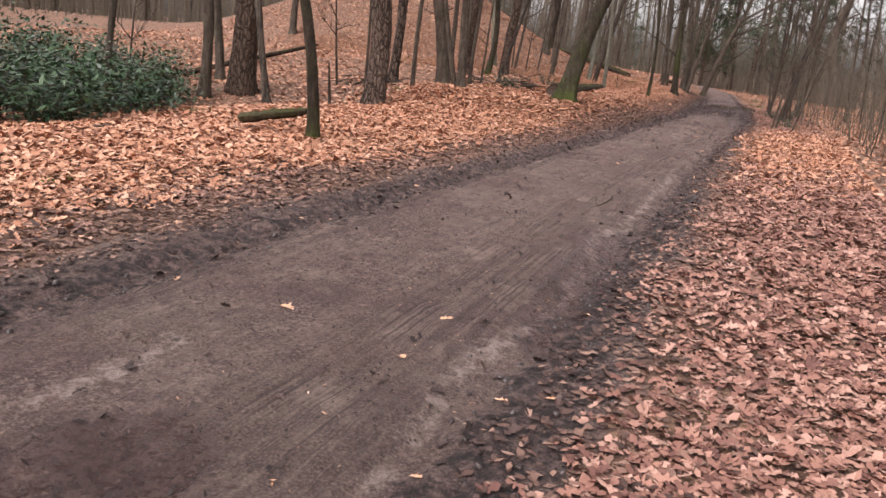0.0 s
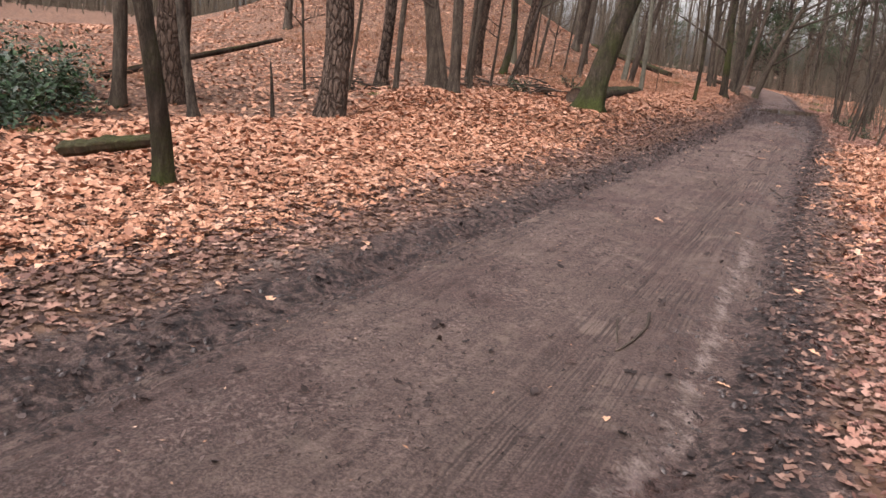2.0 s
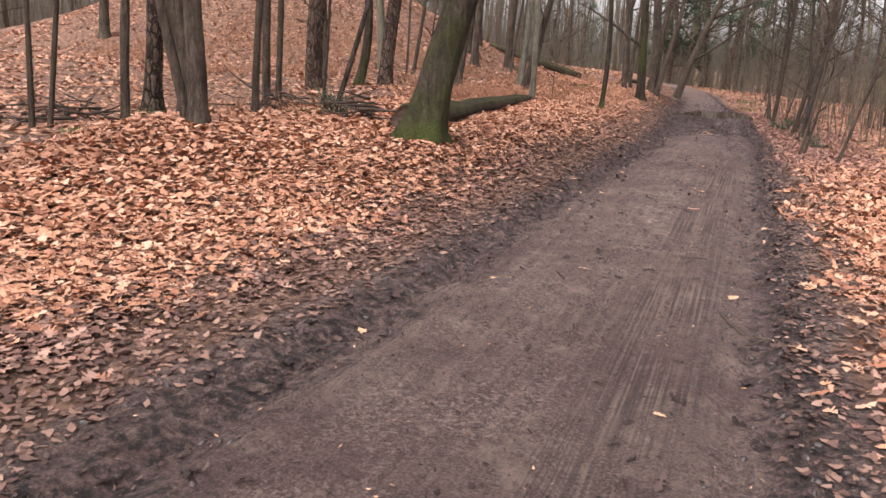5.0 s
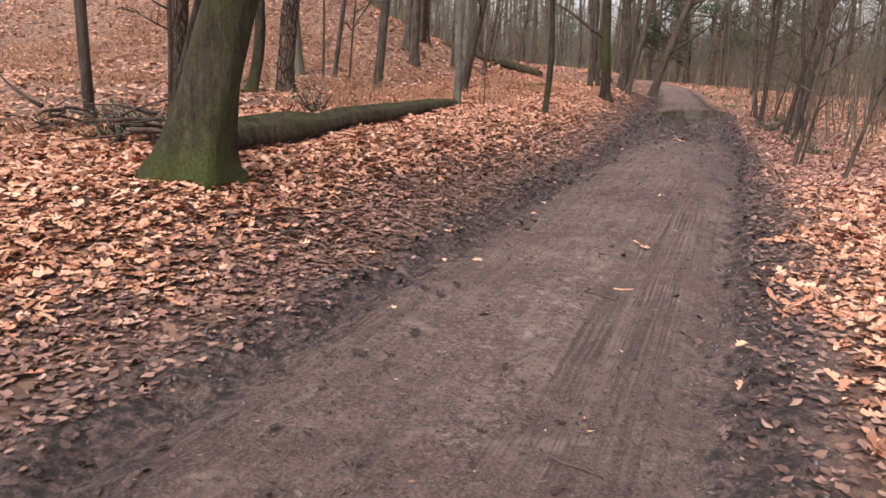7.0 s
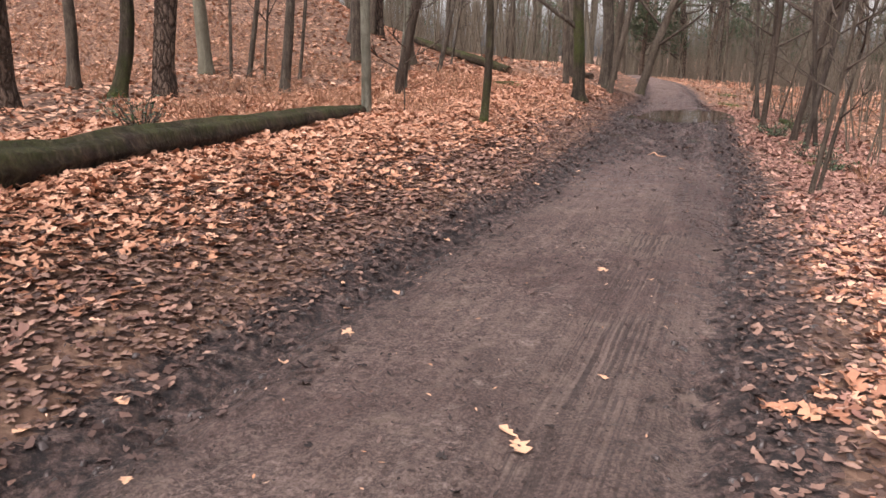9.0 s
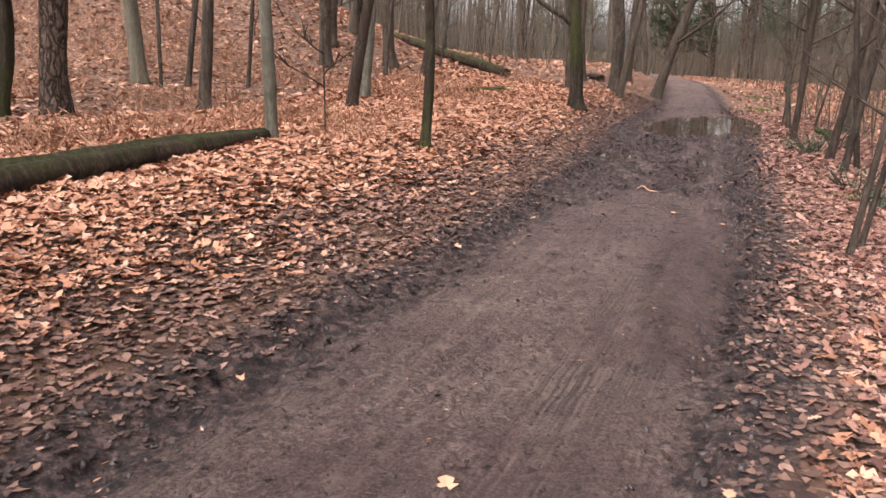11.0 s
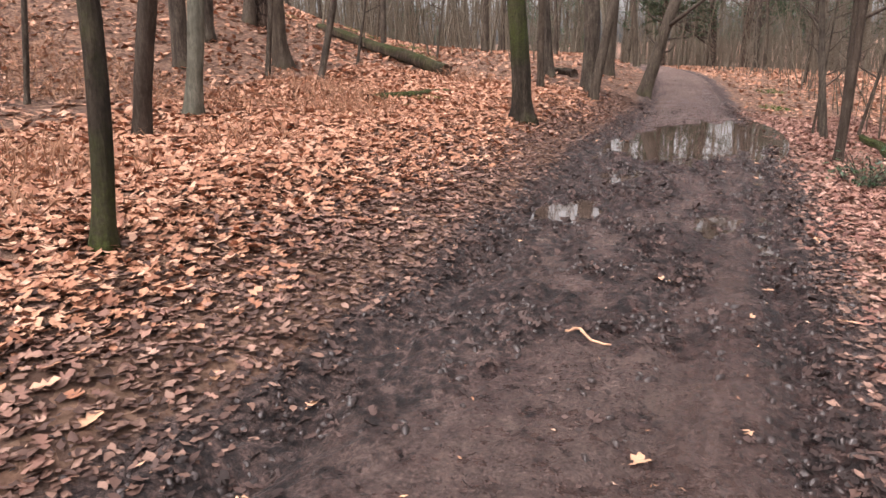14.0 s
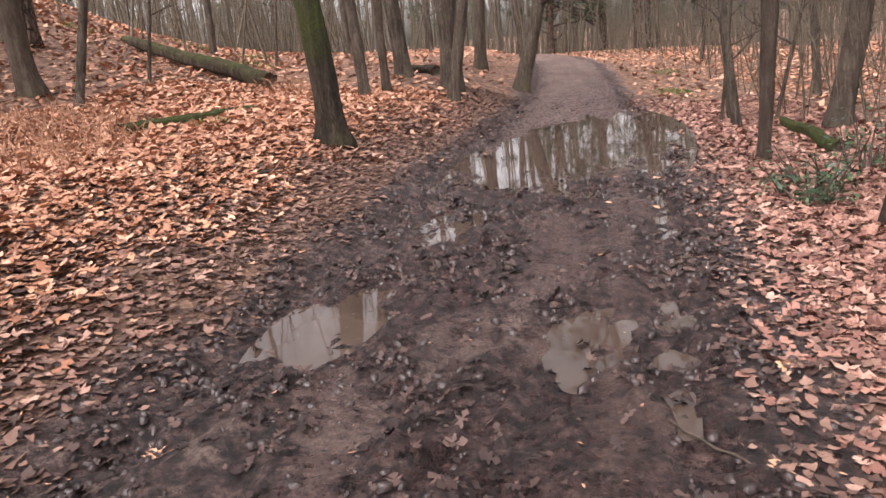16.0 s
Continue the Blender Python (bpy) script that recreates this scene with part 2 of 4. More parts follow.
DRY_LEAF = leaf_material("dry_oak_leaf", (0.0, (0.16, 0.066, 0.040)), (0.25, (0.34, 0.152, 0.089)), (0.65, (0.53, 0.268, 0.162)), (1.0, (0.66, 0.405, 0.285)))
WET_LEAF = leaf_material("trodden_wet_leaf", (0.0, (0.035, 0.020, 0.017)), (0.4, (0.105, 0.058, 0.045)), (0.8, (0.23, 0.132, 0.098)), (1.0, (0.34, 0.21, 0.16)), rough=0.6)
BRACKEN = leaf_material("dead_bracken", (0.0, (0.14, 0.062, 0.035)), (0.5, (0.29, 0.145, 0.085)), (1.0, (0.42, 0.24, 0.15)))
HOLLY = leaf_material("evergreen_leaf", (0.0, (0.010, 0.022, 0.010)), (0.5, (0.026, 0.055, 0.022)), (1.0, (0.06, 0.105, 0.045)), rough=0.3)
NEEDLE = leaf_material("pine_needles", (0.0, (0.018, 0.032, 0.016)), (0.5, (0.042, 0.065, 0.032)), (1.0, (0.085, 0.105, 0.055)))
GRASS = leaf_material("moss_and_grass", (0.0, (0.035, 0.060, 0.012)), (0.5, (0.075, 0.125, 0.022)), (1.0, (0.15, 0.20, 0.045)))
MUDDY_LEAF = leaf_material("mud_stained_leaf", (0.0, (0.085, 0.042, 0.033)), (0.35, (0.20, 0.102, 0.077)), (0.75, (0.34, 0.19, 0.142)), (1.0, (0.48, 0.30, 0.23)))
DULL_LEAF = leaf_material("dull_damp_leaf", (0.0, (0.085, 0.036, 0.030)), (0.25, (0.20, 0.094, 0.072)), (0.65, (0.34, 0.175, 0.128)), (1.0, (0.50, 0.305, 0.24)))
MUCK = leaf_material("black_sodden_leaf", (0.0, (0.014, 0.009, 0.008)), (0.5, (0.040, 0.024, 0.021)), (1.0, (0.100, 0.060, 0.050)), rough=0.6)
BRIGHT_LEAF = leaf_material("fresh_fallen_leaf", (0.0, (0.42, 0.19, 0.10)), (0.5, (0.56, 0.31, 0.19)), (1.0, (0.66, 0.47, 0.35)))
WATER = water_material()
CLOD = plain_material("wet_black_clod", (0.012, 0.008, 0.008), (0.060, 0.040, 0.036), 60, 0.32, 0.5)


def height(x, y):
    """Height of the ground, with ruts, puddle hollows and roughness."""
    d = across(x, y)
    z = bed(x, y)
    road = 1 - smooth(HALF - 0.35, HALF + 0.25, abs(d))
    rough = noise.noise((x * 1.3, y * 1.3, 0)) * 0.025 + noise.noise((x * 5, y * 5, 3)) * 0.012
    if road > 0:
        wander = 0.12 * noise.noise((y * 0.25, 7, 0))
        for rut, deep in ((-1.15, 0.06), (0.62, 0.03), (1.3, 0.05)):
            z -= road * deep * math.exp(-((d - rut - wander) / 0.17) ** 2)
        z += road * 0.02 * math.sin((d + wander) * 46) * max(0.0, noise.noise((x * 0.6, y * 0.35, 12)))
        churn = churned(x, y)
        z += road * (noise.noise((x * 6, y * 6, 5)) * 0.02 + noise.noise((x * 13, y * 13, 8)) * 0.015) * (0.3 + 2.6 * churn)
    else:
        rough *= 1.6
        rough += noise.noise((x * 0.45, y * 0.45, 4)) * 0.10 * smooth(0.6, 4.0, abs(d) - HALF)
    for puddle in PUDDLES:
        deep = puddle[4]
        u = rim(x, y, puddle) + 0.22 * noise.noise((x * 1.1, y * 1.1, 20)) + 0.16 * noise.noise((x * 4, y * 4, 23))
        z -= deep * (1 - smooth(0.45, 1.25, u))
    return z + rough


def verge(y):
    """How far left of the middle line the leaves begin."""
    return 2.0 - 0.15 * smooth(4, 12, y)


def churned(x, y):
    """How far the mud is poached and dark, 0 to 1."""
    d = across(x, y)
    a = smooth(17.5, 21.5, y) * (1 - smooth(25.5, 27.5, y)) * smooth(-1.6, -0.5, d) * 0.75
    a *= (0.25 + 1.15 * smooth(-0.3, 0.12, noise.noise((x * 2.7, y * 1.7, 33)))) * (1 - 0.75 * math.exp(-((d - 0.95) / 0.16) ** 2))
    edge = math.exp(-((d - 1.6) / 0.32) ** 2) * 0.75 + math.exp(-((d + 1.25) / 0.5) ** 2) * 0.6
    return min(1.0, a + edge + 0.04 + 0.13 * smooth(8, 13, y) * (1 - smooth(29, 32, y)))


# hollows in the track: place, reach, depth and the level of the water in them, if any
PUDDLES = ((11.42, 27.1, 1.05, 2.75, 0.13, -0.075), (9.42, 22.45, 0.27, 0.58, 0.08, -0.045), (10.42, 21.95, 0.15, 0.36, 0.05, -0.04),
           (9.95, 23.9, 0.2, 0.5, 0.04, -0.03), (9.15, 16.35, 0.40, 1.0, 0.05, None), (3.05, -1.7, 0.22, 1.2, 0.035, None), (4.42, 1.3, 0.18, 1.1, 0.035, None), (1.0, -4.9, 0.3, 0.5, 0.03, None))


def rim(x, y, puddle):
    """0 in the middle of a puddle, 1 at its rim; they lie along the track."""
    px, py, rx, ry = puddle[:4]
    return math.hypot((x - px - 0.28 * (y - py)) / rx, (y - py) / ry)


def wetness(x, y):
    d = across(x, y)
    w = 0.12 + 0.55 * smooth(14.5, 18, y) * (1 - smooth(31, 36, y)) * smooth(-1.6, -0.2, d)
    w += 0.35 * math.exp(-((d - 1.05) / 0.35) ** 2) + 0.2 * math.exp(-((d + 1.2) / 0.4) ** 2)
    for puddle in PUDDLES:
        u = rim(x, y, puddle)
        w += 0.75 * (1 - smooth(0.8, 1.7, u))
    return min(1.0, w) * (1 - smooth(1.7, 2.1, abs(d)))


def driven(x, y):
    """Where wheels run, 0 to 1: by the left edge and in the right half of the track."""
    d = across(x, y)
    right = math.exp(-((d - 0.75) / 0.36) ** 2)
    return min(1.0, math.exp(-((d + 1.15) / 0.45) ** 2) + right * (1 - 0.6 * smooth(15, 19, y)))


def sandy(x, y):
    """Pale washed sand beside the puddles and where water has run."""
    d = across(x, y)
    s = 0.62 * math.exp(-((d - 1.2 - 0.2 * noise.noise((x, y, 41))) / 0.13) ** 2) * (1 - smooth(3, 7, y))
    s += 0.45 * math.exp(-(((x - 0.75 - 0.36 * (y + 4.1)) / 0.16) ** 2 + ((y + 4.1) / 0.7) ** 2)) + 0.22 * math.exp(-((d + 0.05) / 0.5) ** 2) * (1 - smooth(9, 13, y))
    s += 0.42 * math.exp(-((d - 0.25) / 0.5) ** 2) * smooth(7, 11, y) * (1 - smooth(17, 20, y))
    for puddle in PUDDLES[:2]:
        u = rim(x, y, puddle)
        s += 0.5 * math.exp(-((u - 1.15) / 0.12) ** 2)
    return s


def steps(fine_from, fine_to, fine, reach_back, reach_on):
    """Even steps over the near stretch, growing ones beyond it on both sides."""
    mid = list(np.arange(fine_from, fine_to + 1e-6, fine))
    back, on, s = [], [], fine
    v = fine_from
    while v > -reach_back:
        s *= 1.16
        v -= s
        back.append(v)
    v, s = fine_to, fine
    while v < reach_on:
        s *= 1.16
        v += s
        on.append(v)
    return back[::-1] + mid + on


def mesh_object(name, verts, faces, material, parent=None, smooth_faces=True):
    data = bpy.data.meshes.new(name)
    data.from_pydata([tuple(v) for v in verts], [], [tuple(f) for f in faces])
    data.materials.append(material)
    data.polygons.foreach_set("use_smooth", [smooth_faces] * len(data.polygons))
    data.update()
    ob = new(name, data)
    ob.parent = parent
    return ob


def build_ground():
    ys, ds = steps(-7.0, 32.0, 0.085, 380, 420), steps(-3.6, 3.4, 0.065, 400, 400)
    verts, mud, wet, churn, sand, lane, wheel = [], [], [], [], [], [], []
    for y in ys:
        for step in ds:
            x = beside(step, y)
            d = across(x, y)
            verts.append((x, y, height(x, y)))
            edge = (HALF + 0.05 if d > 0 else verge(y) - 0.35) + 0.22 * noise.noise((x * 0.9, y * 0.9, 31))
            mud.append(1 - smooth(edge - 0.25, edge + 0.45, abs(d)))
            wet.append(wetness(x, y))
            churn.append(churned(x, y))
            sand.append(sandy(x, y))
            lane.append(d)
            wheel.append(driven(x, y))
    n = len(ds)
    faces = [(a * n + b, a * n + b + 1, a * n + n + b + 1, a * n + n + b) for a in range(len(ys) - 1) for b in range(n - 1)]
    ob = mesh_object("ground", verts, faces, SOIL)
    for key, values in (("mud", mud), ("wet", wet), ("churn", churn), ("sand", sand), ("lane", lane), ("wheel", wheel)):
        ob.data.attributes.new(key, "FLOAT", "POINT").data.foreach_set("value", values)
    return tagged(ob, "muddy sandy forest track between leaf-strewn banks", "ground", kind="structure")


build_ground()


def build_water():
    for px, py, rx, ry, deep, level in PUDDLES:
        if level is None:
            continue
        count = 48
        verts = [(px, py, level)] + [(px + 1.25 * rx * math.cos(a) + 0.28 * 1.25 * ry * math.sin(a), py + 1.25 * ry * math.sin(a), level) for a in np.linspace(0, 2 * math.pi, count, endpoint=False)]
        ob = mesh_object("puddle", verts, [(0, 1 + k, 1 + (k + 1) % count) for k in range(count)], WATER)
        tagged(ob, "brown rain puddle lying in the muddy track", "puddle", kind="structure")

    # shallow water standing in the hoof and wheel marks of the poached stretch
    corners = [(beside(d, y), y, -0.07) for y, d in ((21.2, -0.7), (21.2, 1.3), (23.0, 1.45), (25.0, 1.3), (25.0, -0.9), (23.0, -0.95))]
    tagged(mesh_object("standing_water", corners, [tuple(range(6))], WATER), "shallow water in the poached mud", "puddle", kind="structure")


build_water()


# ---- trees ----
def tube(verts, faces, path, radii, sides, cap=True, ripple=0.0, seed=0.0, lobes=None):
    """A tapered tube along a path, added to the lists."""
    first = len(verts)
    path = [Vector(p) for p in path]
    u = Vector((1, 0, 0))
    for k, (p, r) in enumerate(zip(path, radii)):
        ahead = (path[min(k + 1, len(path) - 1)] - path[max(k - 1, 0)]).normalized()
        u = (u - ahead * u.dot(ahead))
        u = u.normalized() if u.length > 1e-4 else ahead.orthogonal().normalized()
        v = ahead.cross(u)
        for s in range(sides):
            a = 2 * math.pi * s / sides
            rr = r
            if ripple:
                rr *= 1 + ripple * (noise.noise((math.cos(a) * 1.6 + seed, math.sin(a) * 1.6, p.z * 1.3 + seed)) + 0.5 * noise.noise((math.cos(a) * 4 + seed, math.sin(a) * 4, p.z * 4)))
            if lobes and k < len(lobes[1]):
                rr *= 1 + lobes[1][k] * max(0.0, math.cos(lobes[0] * a + seed)) + 0.35 * lobes[1][k]
            verts.append(p + u * (math.cos(a) * rr) + v * (math.sin(a) * rr))
    rings = len(path)
    for k in range(rings - 1):
        for s in range(sides):
            a, b = first + k * sides + s, first + k * sides + (s + 1) % sides
            faces.append((a, b, b + sides, a + sides))
    if cap:
        faces.append(tuple(first + s for s in range(sides - 1, -1, -1)))
        faces.append(tuple(first + (rings - 1) * sides + s for s in range(sides)))


def bough(rng, start, way, length, radius, rise=0.25, steps_=6, wobble=0.12):
    """The bent line of a limb."""
    path, p, d = [Vector(start)], Vector(start), Vector(way).normalized()
    for _ in range(steps_):
        d = (d + Vector((rng.gauss(0, wobble), rng.gauss(0, wobble), rng.gauss(0, wobble) + rise / steps_))).normalized()
        p = p + d * (length / steps_)
        path.append(p.copy())
    return path, [radius * (1 - 0.85 * k / steps_) for k in range(steps_ + 1)]


def crown(rng, stem, low, limbs, reach, radius, needles):
    """The limbs with their twigs, one pair of lists a limb, and the twigs' ends."""
    boughs, tufts = [], []
    top = len(stem) - 1
    for k in range(limbs):
        verts, faces = [], []
        boughs.append((verts, faces))
        f = low + (0.98 - low) * (k + rng.random()) / limbs
        i = min(top - 1, int(f * top))
        p = stem[i].lerp(stem[i + 1], f * top - i)
        a = rng.random() * 2 * math.pi
        size = reach * (1.15 - 0.75 * f) * rng.uniform(0.6, 1.1)
        lift = rng.uniform(0.3, 1.0) if not needles else rng.uniform(-0.1, 0.4)
        path, radii = bough(rng, p, (math.cos(a), math.sin(a), lift), size, radius * 0.34 * (1.2 - f) + 0.008, 0.35)
        tube(verts, faces, path, radii, 5)
        for _ in range(5):
            j = rng.randint(2, len(path) - 1)
            b = rng.random() * 2 * math.pi
            twig, tr = bough(rng, path[j], (path[j] - path[j - 1]).normalized() + Vector((math.cos(b), math.sin(b), rng.uniform(0, 0.8))) * 0.8, size * rng.uniform(0.25, 0.55), 0.011, 0.2, 4, 0.2)
            tube(verts, faces, twig, tr, 3, False)
            tufts.append(twig[-1])
            for _ in range(2):
                b = rng.random() * 2 * math.pi
                q = twig[rng.randint(1, 4)]
                spray, sr = bough(rng, q, Vector((math.cos(b), math.sin(b), 0.5)), size * rng.uniform(0.12, 0.25), 0.0045, 0.1, 2, 0.2)
                tube(verts, faces, spray, sr, 3, False)
        tufts.append(path[-1])
    return boughs, tufts


def needle_tufts(rng, places, count, size, grow):
    verts, faces = [], []
    for p in places:
        for _ in range(count):
            c = p + Vector((rng.gauss(0, size), rng.gauss(0, size), rng.gauss(0, size * 0.5)))
            for _ in range(5):
                d = Vector((rng.gauss(0, 1), rng.gauss(0, 1), rng.gauss(0.3, 0.8))).normalized() * rng.uniform(0.10, 0.2) * grow
                s = d.orthogonal().normalized() * 0.012 * grow
                n = len(verts)
                verts += [c - s, c + s, c + d]
                faces.append((n, n + 1, n + 2))
    return verts, faces


KINDS = {
    # bark, height, taper, sides, first limb, limbs, reach, root flare, moss, label
    "bare": (BARK, 13.0, 0.30, 12, 0.34, 12, 2.6, 0.55, 0.10, "grey-brown bare winter tree standing in fallen leaves"),
    "dark": (DARK_BARK, 10.0, 0.30, 12, 0.30, 12, 2.3, 0.45, 0.10, "dark wet leafless tree standing in fallen leaves"),
    "gray": (GREY_BARK, 12.0, 0.30, 14, 0.36, 11, 2.4, 0.40, 0.15, "smooth grey-green bare tree trunk among leaves"),
    "mossy": (MOSSY_BARK, 10.0, 0.30, 14, 0.36, 11, 2.2, 0.75, 0.34, "slender tree with green moss round its foot"),
    "root": (MOSSY_BARK, 13.0, 0.32, 18, 0.34, 13, 3.0, 0.85, 0.30, "mossy trackside tree with a low bare branch"),
    "big": (MOSSY_BARK, 14.0, 0.35, 24, 0.32, 14, 3.4, 0.95, 0.40, "stout leaning tree with mossy spreading roots"),
    "pine": (PINE_BARK, 17.0, 0.40, 20, 0.60, 16, 2.6, 0.35, 0.0, "tall pine with brown plated bark"),
    "stumpy": (PINE_BARK, 15.0, 0.40, 16, 0.55, 13, 2.4, 0.75, 0.22, "brown-barked tree with mossy foot on the bank"),
    "arch": (BARK, 11.0, 0.25, 14, 0.22, 16, 3.6, 0.6, 0.18, "arching bare tree leaning over the track"),
    "fir": (PINE_BARK, 15.0, 0.40, 10, 0.14, 34, 2.7, 0.3, 0.0, "tall green-crowned pine in the wood"),
    "sap": (BARK, 4.6, 0.18, 7, 0.35, 9, 0.9, 0.2, 0.05, "thin bare sapling rising from fallen leaves"),
    "stub": (DARK_BARK, 1.0, 0.6, 8, 2.0, 0, 0, 0.3, 0.1, "broken dead stem standing in fallen leaves"),
}
SEED = [100]


def tree(kind, x, y, radius, lean_x=0.0, lean_y=0.0, size=1.0, bend=0.35, joined=False):
    """A tree of that kind: a trunk with root flare, bare limbs and twigs, pines with tufts of needles."""
    bark, tall, taper, sides, low, limbs, reach, flare, moss, label = KINDS[kind]
    SEED[0] += 1
    rng = random.Random(SEED[0])
    bend = 1.0 if kind == "mossy" else bend
    tall *= size * rng.uniform(0.88, 1.12)
    if kind == "sap":
        tall = max(2.5, min(6.0, 150 * radius))
    root = tagged(new("tree" if kind not in ("sap", "stub") else ("sapling" if kind == "sap" else "dead_stem")), label, "tree" if kind != "stub" else "dead stem", "saplings of the wood" if kind == "sap" else "trees of the wood")
    root.location = (x, y, height(x, y) - 0.03)
    rings = 40 if tall > 3 else 10
    stem = []
    sway = [rng.uniform(-1, 1) for _ in range(4)]
    for k in range(rings + 1):
        f = (k / rings) ** 1.5
        z = f * tall
        # the lean eases off towards the crown
        run = z if z < 4 else 4 + (z - 4) * 0.45
        w = bend * radius * 2.2
        stem.append(Vector((lean_x * run + w * (math.sin(z * 0.9 + sway[0] * 3) - math.sin(sway[0] * 3)), lean_y * run + w * (math.sin(z * 0.75 + sway[1] * 3) - math.sin(sway[1] * 3)), z - (0.12 if k == 0 else 0))))
    radii = [radius * (1 - (1 - taper * 0.6) * (k / rings) ** 1.5) + radius * flare * math.exp(-max(0.0, stem[k].z) / (radius * 1.5)) * 0.42 for k in range(rings + 1)]
    radii[-1] *= 0.3
    verts, faces = [], []
    spread = [flare * 0.5 * math.exp(-max(0, stem[k].z) / (radius * 1.4)) for k in range(rings)]
    tube(verts, faces, stem, radii, sides, True, 0.18, SEED[0] * 1.7, (rng.choice((4, 5, 6)), spread))
    trunk = mesh_object("trunk", verts, faces, bark, root)
    trunk.data.attributes.new("moss", "FLOAT", "POINT").data.foreach_set("value", [moss * ((0.38 + 0.8 * math.exp(-max(0, v.z) / 0.42)) if kind != "root" else 0.35 + 0.85 * math.exp(-((v.z - 1.3) / 0.6) ** 2)) for v in verts])
    if limbs:
        boughs, tufts = crown(rng, stem, low, limbs, reach * size, radius, kind in ("pine", "stumpy", "fir"))
        if joined:
            cv, cf = [], []
            for lv, lf in boughs:
                n = len(cv)
                cv += lv
                cf += [tuple(i + n for i in f) for f in lf]
            tagged(mesh_object("crown", cv, cf, TWIG, root), kind="stuff")
        else:
            for lv, lf in boughs:
                mesh_object("limb", lv, lf, TWIG, root)
        if kind in ("pine", "stumpy", "fir"):
            nv, nf = needle_tufts(rng, tufts, 5, 0.28, 2.2 if joined else 1.0)
            tagged(mesh_object("needles", nv, nf, NEEDLE, root, False), kind="stuff")
    return root


def side_branch(root, at_z, way, length, radius, seed):
    """A low limb of its own on a tree."""
    rng = random.Random(seed)
    trunk = next(c for c in root.children if c.name.startswith("trunk"))
    near = [v.co for v in trunk.data.vertices if abs(v.co.z - at_z) < 0.35]
    start = sum(near, Vector()) / len(near)
    verts, faces = [], []
    path, radii = bough(rng, start, way, length, radius, 0.1, 9, 0.07)
    tube(verts, faces, path, radii, 8)
    for _ in range(7):
        j = rng.randint(3, 9)
        twig, tr = bough(rng, path[j], Vector(way) + Vector((rng.gauss(0, 0.6), rng.gauss(0, 0.6), rng.uniform(-0.2, 0.7))), length * rng.uniform(0.2, 0.45), 0.010, 0.1, 5, 0.15)
        tube(verts, faces, twig, tr, 4, False)
    ob = mesh_object("branch", verts, faces, BARK, root)
    ob.data.attributes.new("moss", "FLOAT", "POINT").data.foreach_set("value", [0.0] * len(verts))
    return ob


tree("bare", -4.34, 5.35, 0.058, 0.065, 0.086)
tree("sap", -3.81, 4.99, 0.024, 0.070, 0.086)
tree("bare", -4.18, 9.23, 0.123, -0.018, 0.002)
tree("bare", -4.50, 10.97, 0.110, 0.008, 0.020)
tree("pine", -3.65, 9.96, 0.285, -0.055, 0.000)
tree("bare", -2.68, 8.85, 0.078, -0.063, -0.025)
tree("mossy", -0.24, 3.10, 0.080, -0.120, 0.000)
tree("stub", -1.34, 8.73, 0.038, -0.045, -0.011)
tree("pine", -0.45, 8.78, 0.215, -0.090, 0.000)
tree("stumpy", -1.06, 15.09, 0.143, -0.001, 0.011)
tree("sap", -2.09, 12.66, 0.032, -0.069, -0.021)
tree("bare", 0.62, 12.33, 0.152, -0.111, -0.024)
tree("bare", 1.15, 11.09, 0.104, 0.029, 0.024)
tree("sap", 1.02, 11.15, 0.065, -0.210, 0.000)
tree("bare", 1.24, 12.96, 0.051, 0.030, 0.021)
tree("dark", 1.88, 15.48, 0.045, 0.270, 0.082)
tree("big", 3.58, 11.55, 0.187, 0.200, 0.000)
tree("bare", 5.19, 29.16, 0.138, -0.044, -0.000)
tree("bare", 4.05, 27.80, 0.125, 0.000, 0.000)
tree("bare", 9.81, 32.81, 0.133, -0.110, 0.018)
tree("bare", -1.24, 11.96, 0.037, -0.001, 0.016)
tree("bare", -0.99, 11.92, 0.033, 0.068, 0.071)
tree("bare", -0.08, 11.99, 0.058, 0.024, 0.029)
tree("gray", 5.35, 19.37, 0.066, -0.030, 0.000)
tree("pine", 0.75, 19.10, 0.175, -0.030, 0.000)
tree("bare", 0.45, 21.50, 0.090, -0.030, 0.000)
tree("mossy", 1.40, 20.90, 0.110, 0.100, 0.000)
tree("pine", 2.00, 21.20, 0.165, 0.000, 0.000)
tree("gray", 1.50, 24.70, 0.130, -0.010, 0.000)
tree("bare", 0.46, 16.43, 0.075, -0.030, 0.000)
tree("sap", 1.38, 16.88, 0.036, 0.070, 0.000)
tree("bare", 0.90, 15.50, 0.055, 0.000, 0.000)
tree("bare", 3.70, 29.64, 0.155, 0.001, 0.006)
tree("dark", 5.42, 23.29, 0.090, 0.170, 0.000)
tree("mossy", 6.88, 19.70, 0.055, 0.015, 0.000)
tree("gray", 5.35, 24.75, 0.096, 0.047, 0.032)
tree("bare", 3.70, 21.84, 0.081, 0.049, 0.070)
tree("bare", 2.37, 24.59, 0.053, 0.095, 0.108)
tree("bare", 2.26, 23.79, 0.032, 0.021, 0.041)
tree("sap", 5.82, 19.76, 0.012, 0.002, 0.017)
tree("sap", 2.81, 24.07, 0.028, 0.079, 0.091)
tree("bare", 3.92, 31.48, 0.116, 0.067, 0.047)
tree("sap", 5.22, 28.14, 0.046, 0.129, 0.077)
tree("bare", 3.30, 24.95, 0.036, 0.067, 0.092)
tree("root", 9.09, 26.45, 0.124, 0.000, 0.000)
tree("bare", 9.23, 29.94, 0.080, -0.053, 0.001)
